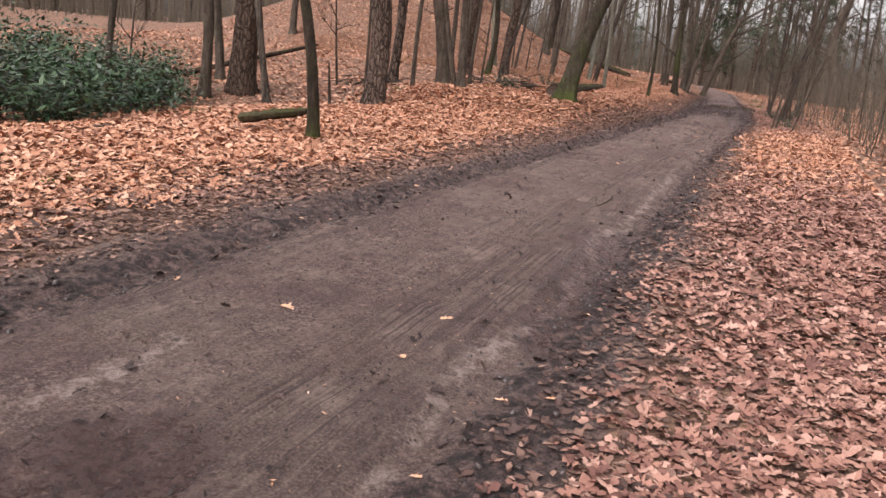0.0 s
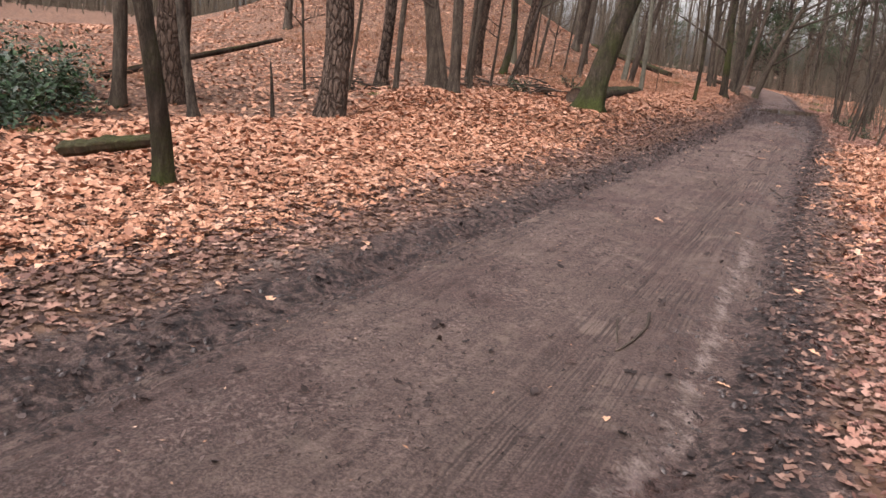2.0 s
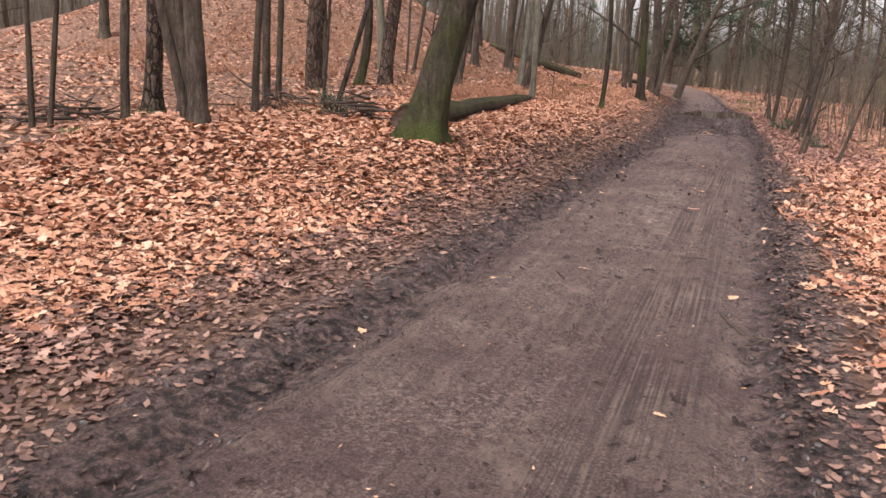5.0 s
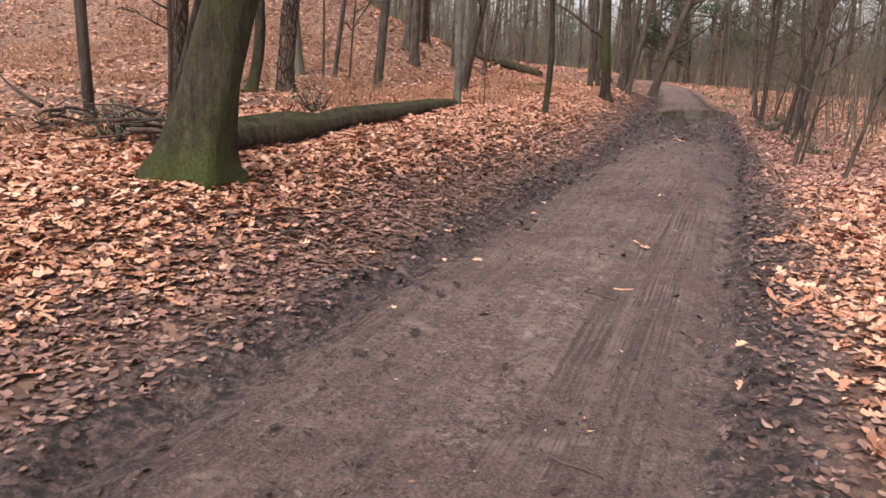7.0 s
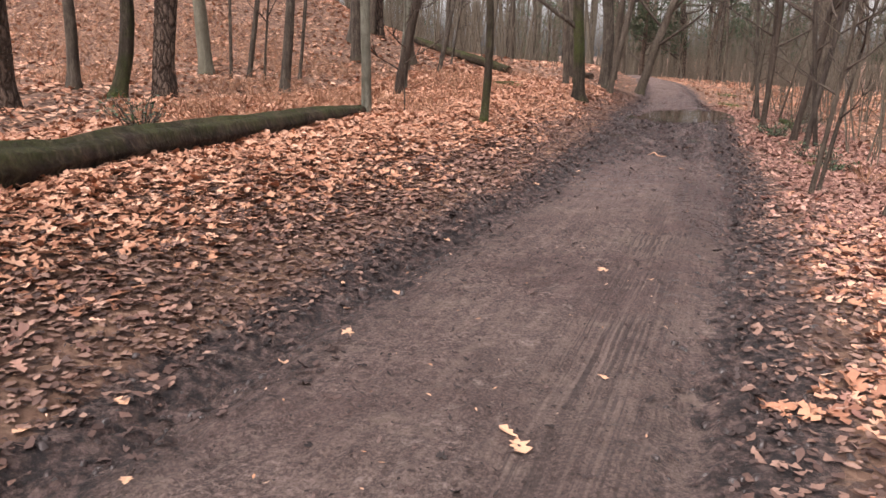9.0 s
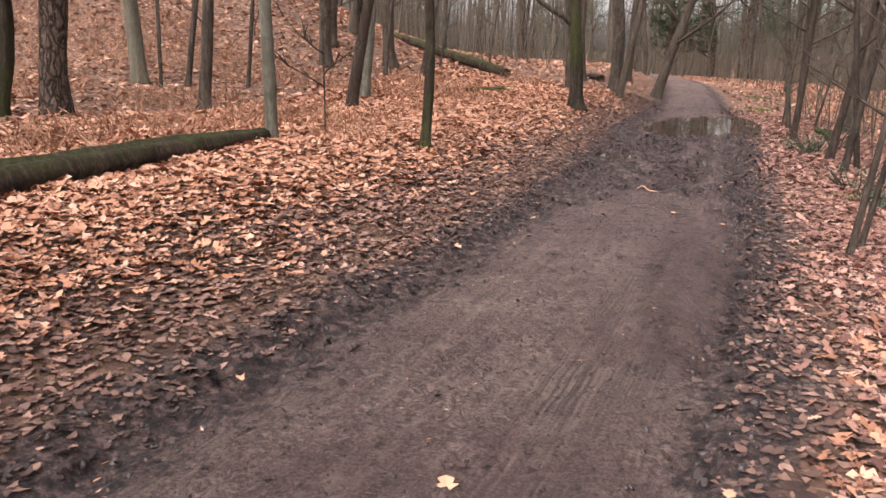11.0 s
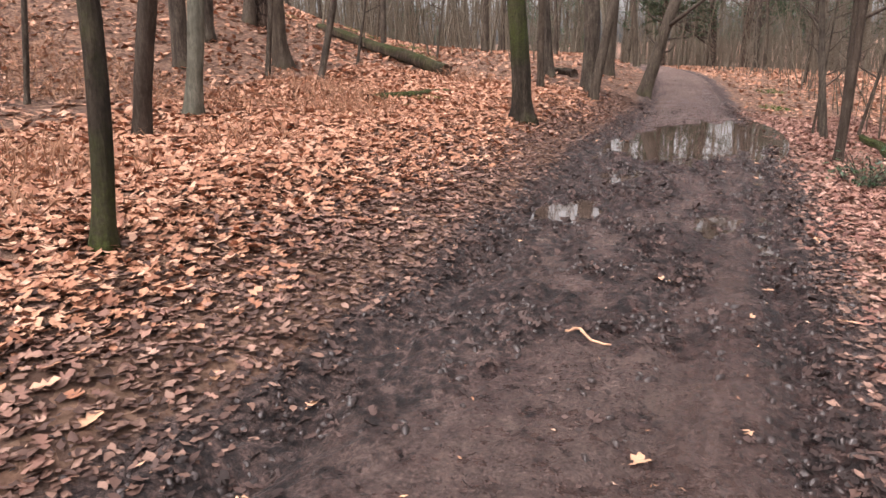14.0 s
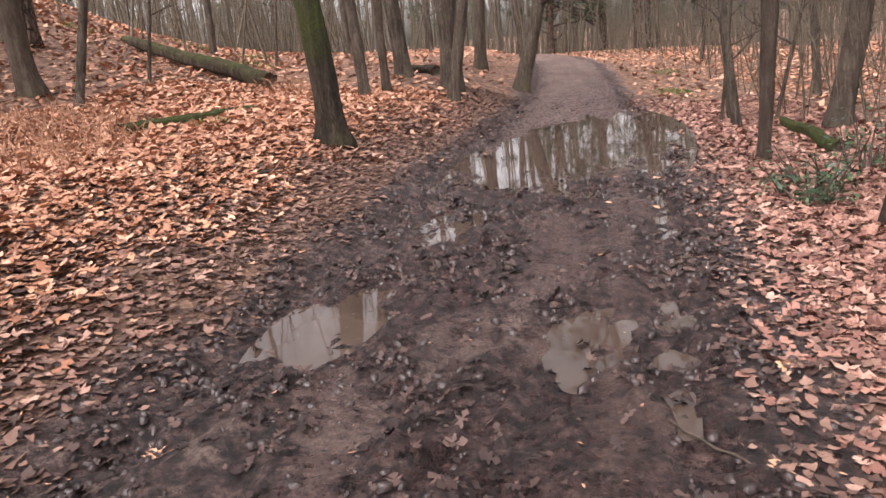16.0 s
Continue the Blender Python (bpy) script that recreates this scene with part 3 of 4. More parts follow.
tree("bare", 9.53, 30.43, 0.062, -0.006, -0.001)
tree("bare", 10.52, 31.58, 0.160, -0.012, -0.001)
tree("bare", 10.46, 30.41, 0.090, 0.140, 0.000)
tree("arch", 11.81, 32.99, 0.125, 0.370, -0.020)
tree("bare", 13.81, 45.53, 0.115, -0.052, 0.006)
tree("sap", 6.20, 30.50, 0.030, 0.137, 0.088)
tree("sap", 7.32, 34.79, 0.030, 0.129, 0.045)
tree("pine", 4.10, 31.76, 0.152, 0.094, 0.064)
tree("bare", 5.93, 28.60, 0.055, 0.183, 0.147)
tree("bare", 11.29, 34.56, 0.114, 0.124, -0.013)
tree("dark", 12.62, 23.56, 0.060, 0.120, 0.000)
tree("sap", 13.62, 28.09, 0.059, -0.092, 0.036)
tree("bare", 22.42, 43.89, 0.347, -0.013, -0.005)
tree("dark", 12.94, 25.96, 0.058, 0.006, -0.018)
tree("sap", 13.74, 28.86, 0.023, 0.060, -0.046)
tree("sap", 13.82, 28.81, 0.023, -0.057, 0.023)
tree("bare", 14.52, 27.54, 0.129, 0.057, -0.067)
tree("sap", 14.34, 28.63, 0.029, 0.136, -0.110)
tree("dark", 12.74, 22.88, 0.042, -0.110, 0.044)
tree("sap", 10.43, 17.70, 0.030, 0.120, 0.000)
tree("sap", 10.62, 17.95, 0.026, 0.180, 0.020)
tree("sap", 10.61, 16.52, 0.032, 0.220, 0.000)
tree("dark", 13.03, 26.16, 0.044, -0.000, -0.011)
tree("dark", 12.31, 22.33, 0.048, 0.170, 0.000)


# ---- the woods farther off ----
def clear_of(x, y, gap, taken):
    return all((x - a) ** 2 + (y - b) ** 2 > gap * gap for a, b in taken)


def build_woods():
    rng = random.Random(5)
    taken = [(o.location.x, o.location.y) for o in scene.objects if o.parent is None and o.name.startswith(("tree", "sapling"))]
    models = []
    for kind, r in (("bare", 0.11), ("bare", 0.15), ("dark", 0.09), ("dark", 0.12), ("gray", 0.12), ("fir", 0.13), ("fir", 0.17), ("arch", 0.08), ("bare", 0.06), ("dark", 0.05), ("bare", 0.07)):
        models.append(tree(kind, -300 + 5 * len(models), -300, r, rng.uniform(-0.06, 0.06), rng.uniform(-0.06, 0.06), joined=True))
    made = 0
    used = set()
    for _ in range(14000):
        if made >= WOODS:
            break
        y = rng.uniform(-6, 95) if rng.random() < 0.85 else rng.uniform(-45, 0)
        side = rng.choice((-1, -1, 1, 1, 1))
        out = (6.0 + 50 * rng.random() ** 1.3) if side < 0 else (3.6 + 45 * rng.random() ** 1.4)
        if y > 30:
            out = 2.6 + 45 * rng.random() ** 1.5
        x = beside(side * (HALF + out - 1.0), y)
        if side < 0 and out < 13 and -8 < y < 30:
            continue
        if not clear_of(x, y, 1.5, taken):
            continue
        taken.append((x, y))
        near = abs(out) < 14
        k = rng.choice((2, 7, 8, 9, 10, 8, 9)) if side > 0 and near and y < 45 else (rng.choice((5, 6)) if side > 0 and rng.random() < 0.4 else rng.choice((0, 1, 2, 3, 4, 0, 8, 9, 10, 5)))
        m = Matrix.Translation((x, y, bed(x, y) - 0.08)) @ Matrix.Rotation(rng.random() * 6.28, 4, "Z")
        if k in used:
            copy_thing(models[k], m)
        else:
            models[k].matrix_basis = m
            used.add(k)
        made += 1


build_woods()


def build_thicket():
    """Thin brown stems that stand close together beside the track and fill the distance."""
    rng = random.Random(9)

    def stems(name, count, place, tall, label, sprays=4, thick=1.0):
        verts, faces = [], []
        for _ in range(count):
            x, y = place()
            h = rng.uniform(*tall)
            p = Vector((x, y, bed(x, y) - 0.05))
            path, radii = bough(rng, p, (rng.gauss(0, 0.14), rng.gauss(0, 0.14), 1), h, rng.uniform(0.007, 0.02) * thick, 0.3, 5, 0.08)
            tube(verts, faces, path, radii, 3, False)
            for _ in range(sprays):
                j = rng.randint(1, 5)
                b = rng.random() * 6.28
                twig, tr = bough(rng, path[j], (math.cos(b), math.sin(b), rng.uniform(0.4, 1.4)), h * rng.uniform(0.2, 0.45), 0.006 * thick, 0.2, 3, 0.15)
                tube(verts, faces, twig, tr, 3, False)
        tagged(mesh_object(name, verts, faces, BRUSH), label, "brushwood", kind="stuff")

    def right_bank():
        y = rng.uniform(6, 60)
        return beside(HALF + 1.6 + 9 * rng.random() ** 1.3 + (0.8 if y < 20 else 0), y), y

    def far_right():
        y = rng.uniform(4, 90)
        return beside(HALF + 6 + 40 * rng.random(), y), y

    def far_left():
        y = rng.uniform(34, 95)
        return beside(-(HALF + 2.5 + 50 * rng.random()), y), y

    stems("brushwood", 900, right_bank, (1.0, 4.2), "leafless brown brushwood along the track's edge")
    stems("brushwood", 1100, far_right, (2, 5.0), "tangle of thin bare stems deep in the wood", 4, 1.7)
    def ahead():
        y = rng.uniform(44, 85)
        return road_x(40) + rng.uniform(-18, 14), y

    stems("brushwood", 800, ahead, (2, 6), "tangle of thin bare stems beyond the track's bend", 4, 1.9)
    stems("brushwood", 2400, far_left, (3, 9), "tangle of thin bare stems deep in the wood", 4, 1.9)


build_thicket()


def build_far_woods():
    """The grey-brown mass of trunks and twigs that closes every view."""
    rng = random.Random(21)
    verts, faces = [], []
    for k in range(2500):
        a = rng.random() * 2 * math.pi
        dist = rng.uniform(46, 130)
        x, y = 8 + dist * math.cos(a), 18 + dist * math.sin(a)
        if abs(across(x, y)) < 3 or (x > 24 and k % 3):
            continue
        z = bed(x, y)
        h = rng.uniform(11, 21)
        path, radii = bough(rng, (x, y, z - 0.2), (rng.gauss(0, 0.05), rng.gauss(0, 0.05), 1), h, rng.uniform(0.07, 0.2), 0.1, 4, 0.03)
        tube(verts, faces, path, radii, 4, False)
        for _ in range(5):
            j = rng.randint(1, 4)
            b = rng.random() * 6.28
            limb, lr = bough(rng, path[j], (math.cos(b), math.sin(b), rng.uniform(0.2, 1.2)), rng.uniform(1.5, 4), 0.04, 0.2, 3, 0.15)
            tube(verts, faces, limb, lr, 3, False)
    tagged(mesh_object("far_woods", verts, faces, BRUSH), "distant bare winter woodland closing the view", "woodland", kind="stuff")


build_far_woods()


# ---- fallen leaves ----
OUTLINE = ((0.0, -0.5), (0.16, -0.26), (0.10, -0.14), (0.30, 0.02), (0.15, 0.12), (0.24, 0.32), (0.0, 0.5), (-0.24, 0.30), (-0.15, 0.10), (-0.30, -0.02), (-0.10, -0.16), (-0.16, -0.28))
OAK = ((0.0, -0.5), (0.20, -0.28), (0.09, -0.16), (0.34, 0.0), (0.12, 0.10), (0.25, 0.33), (0.0, 0.5), (-0.25, 0.30), (-0.12, 0.09), (-0.33, -0.03), (-0.09, -0.17), (-0.20, -0.30))
LOBED = ((0.0, -0.5), (0.22, -0.15), (0.3, 0.08), (0.14, 0.2), (0.0, 0.5), (-0.27, 0.12), (-0.22, -0.18))
ROUGH = ((0.0, -0.5), (0.3, 0.0), (0.0, 0.5), (-0.28, 0.05))


def litter(name, places, outline, size, tilt, material, label, seed):
    """Many curled leaves in one mesh. places: x, y, z."""
    rng = np.random.default_rng(seed)
    places = np.array(places)
    n, m = len(places), len(outline)
    shape = np.array([(0.0, 0.02)] + [list(p) for p in outline])
    s = rng.uniform(size[0], size[1], n)[:, None]
    wide = rng.uniform(0.8, 1.25, n)[:, None]
    u, v = shape[None, :, 0] * s * wide, shape[None, :, 1] * s
    cup, roll = rng.normal(0.25, 0.4, n)[:, None], rng.normal(0.1, 0.4, n)[:, None]
    w = (cup * (u / s) ** 2 * 1.6 + roll * (v / s) ** 2 * 0.8) * s + rng.normal(0, 0.03, (n, m + 1)) * s
    a, tx, ty = rng.uniform(0, 2 * np.pi, n)[:, None], rng.normal(0, tilt, n)[:, None], rng.normal(0, tilt, n)[:, None]
    x, y = u * np.cos(a) - v * np.sin(a), u * np.sin(a) + v * np.cos(a)
    z = w + x * np.tan(np.clip(tx, -1.1, 1.1)) + y * np.tan(np.clip(ty, -1.1, 1.1))
    z = np.maximum(z, -0.35 * s)
    co = np.stack([x + places[:, 0:1], y + places[:, 1:2], z + places[:, 2:3] + 0.006 + 0.25 * np.abs(rng.normal(0, 0.05, n))[:, None] * s / 0.1], axis=2).reshape(-1, 3)
    tri = np.array([(0, 1 + k, 1 + (k + 1) % m) for k in range(m)])
    index = (tri[None] + (np.arange(n) * (m + 1))[:, None, None]).reshape(-1, 3)
    data = bpy.data.meshes.new(name)
    data.vertices.add(len(co))
    data.vertices.foreach_set("co", co.ravel())
    data.loops.add(index.size)
    data.loops.foreach_set("vertex_index", index.ravel().astype(np.int32))
    data.polygons.add(len(index))
    data.polygons.foreach_set("loop_start", np.arange(0, index.size, 3, dtype=np.int32))
    data.polygons.foreach_set("loop_total", np.full(len(index), 3, dtype=np.int32))
    data.materials.append(material)
    data.update(calc_edges=True)
    return tagged(new(name, data), label, "fallen leaves", kind="stuff")


def scatter(rng, count, y_span, d_span, keep):
    """Random places on the land, thinned by keep(d, x, y)."""
    out = []
    while count:
        count -= 1
        y, d = rng.uniform(*y_span), rng.uniform(*d_span)
        x = beside(d, y)
        if rng.random() < keep(d, x, y):
            out.append((x, y, height(x, y)))
    return out


def build_leaves():
    rng = random.Random(3)

    def dry(d, x, y):
        patch = 0.5 * noise.noise((x * 0.8, y * 0.8, 60)) + 0.3 * noise.noise((x * 2.2, y * 2.2, 61))
        if d < 0:
            return smooth(verge(y) - 0.3, verge(y) + 0.9, -d + 0.7 * patch)
        return smooth(HALF - 0.05, HALF + 0.75, d + 0.6 * patch)

    def wet(d, x, y):
        edge = -d - verge(y) if d < 0 else d - HALF - 0.2
        return max(0.0, 1 - ((edge - (0.25 if d < 0 else 0.1)) / (0.85 if d < 0 else 0.6)) ** 2)

    def stray(d, x, y):
        return 0.02 + 0.95 * max(0.0, churned(x, y) - 0.25) ** 1.2 * smooth(-0.3, 0.15, noise.noise((x * 2.1, y * 2.1, 77)))

    near_left = scatter(rng, int(LEAVES * 1.0), (-6.5, 31), (-6.2, -1.5), dry)
    near_right = scatter(rng, int(LEAVES * 0.5), (-6.5, 31), (1.5, 3.9), dry)
    def side(places, low, high):
        return [p for p in places if low <= abs(across(p[0], p[1])) < high]

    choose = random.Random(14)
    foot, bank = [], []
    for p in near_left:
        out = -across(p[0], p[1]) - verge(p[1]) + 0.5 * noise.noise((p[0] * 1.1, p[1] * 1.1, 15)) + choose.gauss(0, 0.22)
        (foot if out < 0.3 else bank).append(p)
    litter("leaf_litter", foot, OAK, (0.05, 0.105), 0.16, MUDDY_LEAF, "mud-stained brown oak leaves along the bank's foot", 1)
    litter("leaf_litter", side(bank, 0, 3.6), OAK, (0.055, 0.11), 0.22, DRY_LEAF, "dry tan oak leaves on the bank", 8)
    litter("leaf_litter", side(bank, 3.6, 99), LOBED, (0.06, 0.115), 0.26, DRY_LEAF, "deep dry tan oak leaves covering the bank", 6)
    pick = random.Random(12)
    parted = {True: [], False: []}
    for p in near_right:
        parted[5.0 < p[1] + 2.0 * noise.noise((p[0] * 1.4, p[1] * 1.4, 5)) + pick.uniform(-3.0, 3.0) < 14.0].append(p)
    litter("leaf_litter", parted[True], OAK, (0.05, 0.115), 0.28, DRY_LEAF, "dry tan oak leaves covering the verge", 2)
    litter("leaf_litter", parted[False], OAK, (0.045, 0.10), 0.24, DULL_LEAF, "dull damp oak leaves trodden on the verge", 7)
    far = scatter(rng, int(LEAVES * 0.42), (2, 48), (-24, -6.0), lambda d, x, y: 1.0) + scatter(rng, int(LEAVES * 0.15), (31, 56), (-12, 12), lambda d, x, y: dry(d, x, y)) + scatter(rng, int(LEAVES * 0.16), (-6, 45), (3.8, 11), lambda d, x, y: 0.8) + scatter(rng, int(LEAVES * 0.12), (-5, 8), (-14, -6), lambda d, x, y: 1)
    litter("leaf_litter", far, ROUGH, (0.08, 0.15), 0.26, DRY_LEAF, "dry brown leaves spread through the wood", 3)
    trodden = scatter(rng, int(LEAVES * 0.52), (-7, 32), (-3.0, -0.9), wet) + scatter(rng, int(LEAVES * 0.22), (-7, 32), (1.0, 2.5), wet)
    litter("trodden_leaves", trodden, LOBED, (0.028, 0.07), 0.16, WET_LEAF, "dark sodden leaves trodden into the mud's edge", 4)
    bits = scatter(rng, int(LEAVES * 0.32), (-7, 32), (-1.6, 1.7), stray)
    litter("trodden_leaves", bits, OAK, (0.025, 0.075), 0.3, MUCK, "dark sodden leaf scraps stuck in the mud", 5)


build_leaves()


# ---- fallen trunks ----
def fallen_log(start, end, r1, r2, material, label, seed, moss=0.0, sink=0.25, lift=0.0, cut=True, hump=0.0):
    """A fallen trunk from place to place on the ground, knobbly, with a cut face at its near end."""
    rng = random.Random(seed)
    a, b = Vector((start[0], start[1], 0)), Vector((end[0], end[1], 0))
    n = 40
    path, radii = [], []
    for k in range(n + 1):
        f = k / n
        p = a.lerp(b, f)
        r = r1 + (r2 - r1) * f
        side = 1.5 * r * noise.noise((f * 3 + seed, 1, 0))
        p.x += side
        p.z = (1 - f) * bed(a.x, a.y) + f * bed(b.x, b.y) + r * (1 - sink) + lift * f + hump * math.sin(f * math.pi)
        path.append(p)
        radii.append(r * (1 + 0.32 * noise.noise((f * 8 + seed, 3, 0))) * (1 - 0.35 * max(0.0, f - 0.93) / 0.07))
    base = path[0].copy()
    root = tagged(new("fallen_log"), label, "log")
    root.location = base
    verts, faces = [], []
    tube(verts, faces, [p - base for p in path], radii, 20, False, 0.34, seed * 3.1)
    for i, v in enumerate(verts):
        v += 0.10 * radii[i // 20] * Vector((noise.noise(v * 9), noise.noise(v * 9 + Vector((5, 0, 0))), noise.noise(v * 9 + Vector((0, 5, 0)))))
    faces.append(tuple(n * 20 + s for s in range(20)))
    body = mesh_object("trunk", verts, faces, material, root)
    body.data.attributes.new("moss", "FLOAT", "POINT").data.foreach_set("value", [moss + 0.25 * max(0.0, (v.z - (path[min(n, i // 20)] - base).z) / max(radii[min(n, i // 20)], 0.01)) for i, v in enumerate(verts)])
    if cut:
        ring = verts[:20]
        centre = sum(ring, Vector()) / 20
        inner = [centre + (v - centre) * 0.78 + (path[0] - path[1]).normalized() * -0.03 for v in ring]
        cv = ring + inner + [centre + (path[1] - path[0]).normalized() * 0.05]
        cf = [(s, (s + 1) % 20, 20 + (s + 1) % 20, 20 + s) for s in range(20)] + [(20 + s, 20 + (s + 1) % 20, 40) for s in range(20)]
        mesh_object("cut_end", cv, cf, CUT_WOOD, root)
    for k in range(rng.randint(1, 3)):
        i = rng.randint(4, n - 4)
        sv, sf = [], []
        way = Vector((rng.gauss(0, 1), rng.gauss(0, 1), rng.uniform(0.4, 1)))
        stub, sr = bough(rng, path[i] - base, way, radii[i] * rng.uniform(1.4, 2.4), radii[i] * 0.25, 0, 3, 0.1)
        tube(sv, sf, stub, sr, 7)
        ob = mesh_object("branch_stub", sv, sf, material, root)
        ob.data.attributes.new("moss", "FLOAT", "POINT").data.foreach_set("value", [0.0] * len(sv))
    return root


fallen_log((3.38, 12.05), (5.3, 19.3), 0.19, 0.10, LOG_BARK, "dark rotting fallen trunk lying in leaves behind a tree", 3, 0.12, 0.45)
fallen_log((-1.32, 3.36), (-0.36, 3.18), 0.065, 0.055, LOG_BARK, "short mossy log propped against a slender tree", 8, 0.15, -0.8, 0.24)
fallen_log((7.80, 31.0), (4.6, 34.5), 0.135, 0.09, LOG_BARK, "long fallen trunk with sawn end and moss", 14, 0.16, 0.2)
fallen_log((7.06, 26.7), (8.0, 28.6), 0.095, 0.06, MOSSY_BARK, "small half-buried mossy log with dark end", 17, 0.3, 0.75)
fallen_log((13.7, 26.0), (14.2, 28.2), 0.08, 0.06, MOSSY_BARK, "green mossy log lying in the wood", 19, 0.4, 0.4)
fallen_log((-5.46, 10.56), (-2.71, 12.98), 0.07, 0.04, LOG_BARK, "thin dead trunk propped across the bank", 23, 0.0, 0.0, 0.9)
fallen_log((10.36, 32.85), (9.84, 33.97), 0.10, 0.06, LOG_BARK, "crooked fallen branch beside the track", 27, 0.0, 0.2)


# ---- bushes and dead bracken ----
def leafy_bush(name, label, x, y, reach, tall, leaves, size, material, seed):
    rng = random.Random(seed)
    root = tagged(new(name), label, "bush", "bushes at the wood's edge")
    root.location = (x, y, bed(x, y))
    sv, sf, ends = [], [], []
    for _ in range(16):
        a = rng.random() * 6.28
        path, radii = bough(rng, (0.15 * reach * math.cos(a), 0.15 * reach * math.sin(a), -0.05), (math.cos(a) * 0.9, math.sin(a) * 0.9, rng.uniform(0.5, 1.3)), tall * rng.uniform(0.7, 1.15) + 0.3 * reach, 0.014, 0.2, 6, 0.16)
        tube(sv, sf, path, radii, 4, False)
        ends += path[2:]
    tagged(mesh_object("stem", sv, sf, TWIG, root), kind="stuff")
    lv, lf = [], []
    for _ in range(leaves):
        c = rng.choice(ends) + Vector((rng.gauss(0, 0.16), rng.gauss(0, 0.16), rng.gauss(0, 0.11))) * reach
        c.z = max(0.04, c.z)
        u = Vector((rng.gauss(0, 1), rng.gauss(0, 1), rng.gauss(0, 0.5))).normalized() * size * rng.uniform(0.6, 1.2)
        v = u.cross(Vector((rng.gauss(0, 0.4), rng.gauss(0, 0.4), 1))).normalized() * u.length * 0.42
        n = len(lv)
        lv += [c - u, c + v, c + u, c - v]
        lf += [(n, n + 1, n + 2), (n, n + 2, n + 3)]
    tagged(mesh_object("foliage", lv, lf, material, root, False), kind="stuff")
    return root


for k, (x, y, reach, tall) in enumerate(((-3.89, 2.51, 1.2, 0.75), (-4.28, 4.60, 1.3, 0.85), (-4.68, 6.66, 1.2, 0.8), (-5.52, 4.41, 1.4, 1.0), (-6.01, 6.94, 1.4, 1.0), (-5.09, 8.73, 1.1, 0.75), (-6.88, 9.14, 1.3, 0.9), (-5.14, 1.92, 1.3, 0.9), (-7.27, 6.23, 1.5, 1.1))):
    leafy_bush("holly_bush", "dark green glossy evergreen bush at the wood's edge", x, y, reach, tall, 2600, 0.062, HOLLY, 300 + k)
for k, (x, y, reach, tall) in enumerate(((12.76, 24.65, 0.55, 0.3), (13.37, 25.04, 0.6, 0.4), (12.45, 24.23, 0.35, 0.18), (11.79, 20.14, 0.4, 0.22), (11.91, 21.03, 0.45, 0.3), (2.29, 13.23, 0.3, 0.3), (2.20, 14.11, 0.3, 0.3), (3.40, 16.96, 0.3, 0.35))):
    leafy_bush("bramble", "low green bramble sprawling over fallen leaves", x, y, reach, tall, 240, 0.032, HOLLY, 340 + k)


def blades(name, label, category, patches, count, tall, width, material, seed, droop=0.5):
    """Patches of thin blades or fronds in one mesh."""
    rng = random.Random(seed)
    verts, faces = [], []
    for x, y, reach in patches:
        for _ in range(int(count * reach * reach)):
            a, r = rng.random() * 6.28, reach * math.sqrt(rng.random())
            px, py = x + r * math.cos(a), y + r * math.sin(a)
            p = Vector((px, py, height(px, py)))
            d = Vector((rng.gauss(0, droop), rng.gauss(0, droop), 1)).normalized()
            h = rng.uniform(*tall)
            s = d.cross(Vector((rng.gauss(0, 1), rng.gauss(0, 1), 0.1))).normalized() * width
            q = p + d * h * 0.6
            e = q + (d + Vector((rng.gauss(0, 0.6), rng.gauss(0, 0.6), -0.5))).normalized() * h * 0.45
            n = len(verts)
            verts += [p - s * 0.5, p + s * 0.5, q + s, q - s, e]
            faces += [(n, n + 1, n + 2, n + 3), (n + 3, n + 2, n + 4)]
    return tagged(mesh_object(name, verts, faces, material, None, False), label, category, kind="stuff")


blades("dead_bracken", "reddish-brown withered bracken on the bank", "bracken",
       ((-2.0, 26.5, 1.8), (1.0, 27.0, 1.5), (3.4, 26.2, 1.1), (-5.0, 24.5, 1.8), (3.0, 22.6, 1.0), (0.2, 23.2, 1.2), (-1.5, 21.0, 1.2), (3.87, 18.86, 0.8), (4.45, 20.36, 0.9), (4.93, 21.70, 0.8), (5.81, 21.33, 0.6), (6.07, 19.80, 0.45), (6.79, 26.06, 0.8), (6.19, 27.32, 0.8), (7.24, 24.91, 0.4), (-5.40, 11.17, 0.8), (3.23, 18.06, 0.7), (0.70, 14.67, 0.7), (6.56, 22.85, 0.5), (5.29, 25.63, 0.8), (11.82, 19.00, 0.4), (8.31, 30.66, 0.6)), 420, (0.10, 0.40), 0.006, BRACKEN, 51, 0.6)
blades("grass_tuft", "green moss and grass tufts among leaves", "grass",
       ((-2.66, 5.10, 0.32), (-3.77, 5.69, 0.25), (-1.32, -1.05, 0.12), (7.77, 27.34, 0.2), (7.56, 26.48, 0.12), (3.84, 34.37, 0.35), (11.62, 20.37, 0.25), (-0.29, 11.17, 0.2), (-1.11, 14.74, 0.4), (6.54, 36.44, 0.5), (5.24, 36.77, 0.5), (1.78, 13.43, 0.25), (14.35, 32.32, 0.35), (15.27, 35.42, 0.35), (6.98, 34.70, 0.4)), 1500, (0.03, 0.10), 0.005, GRASS, 52, 0.7)


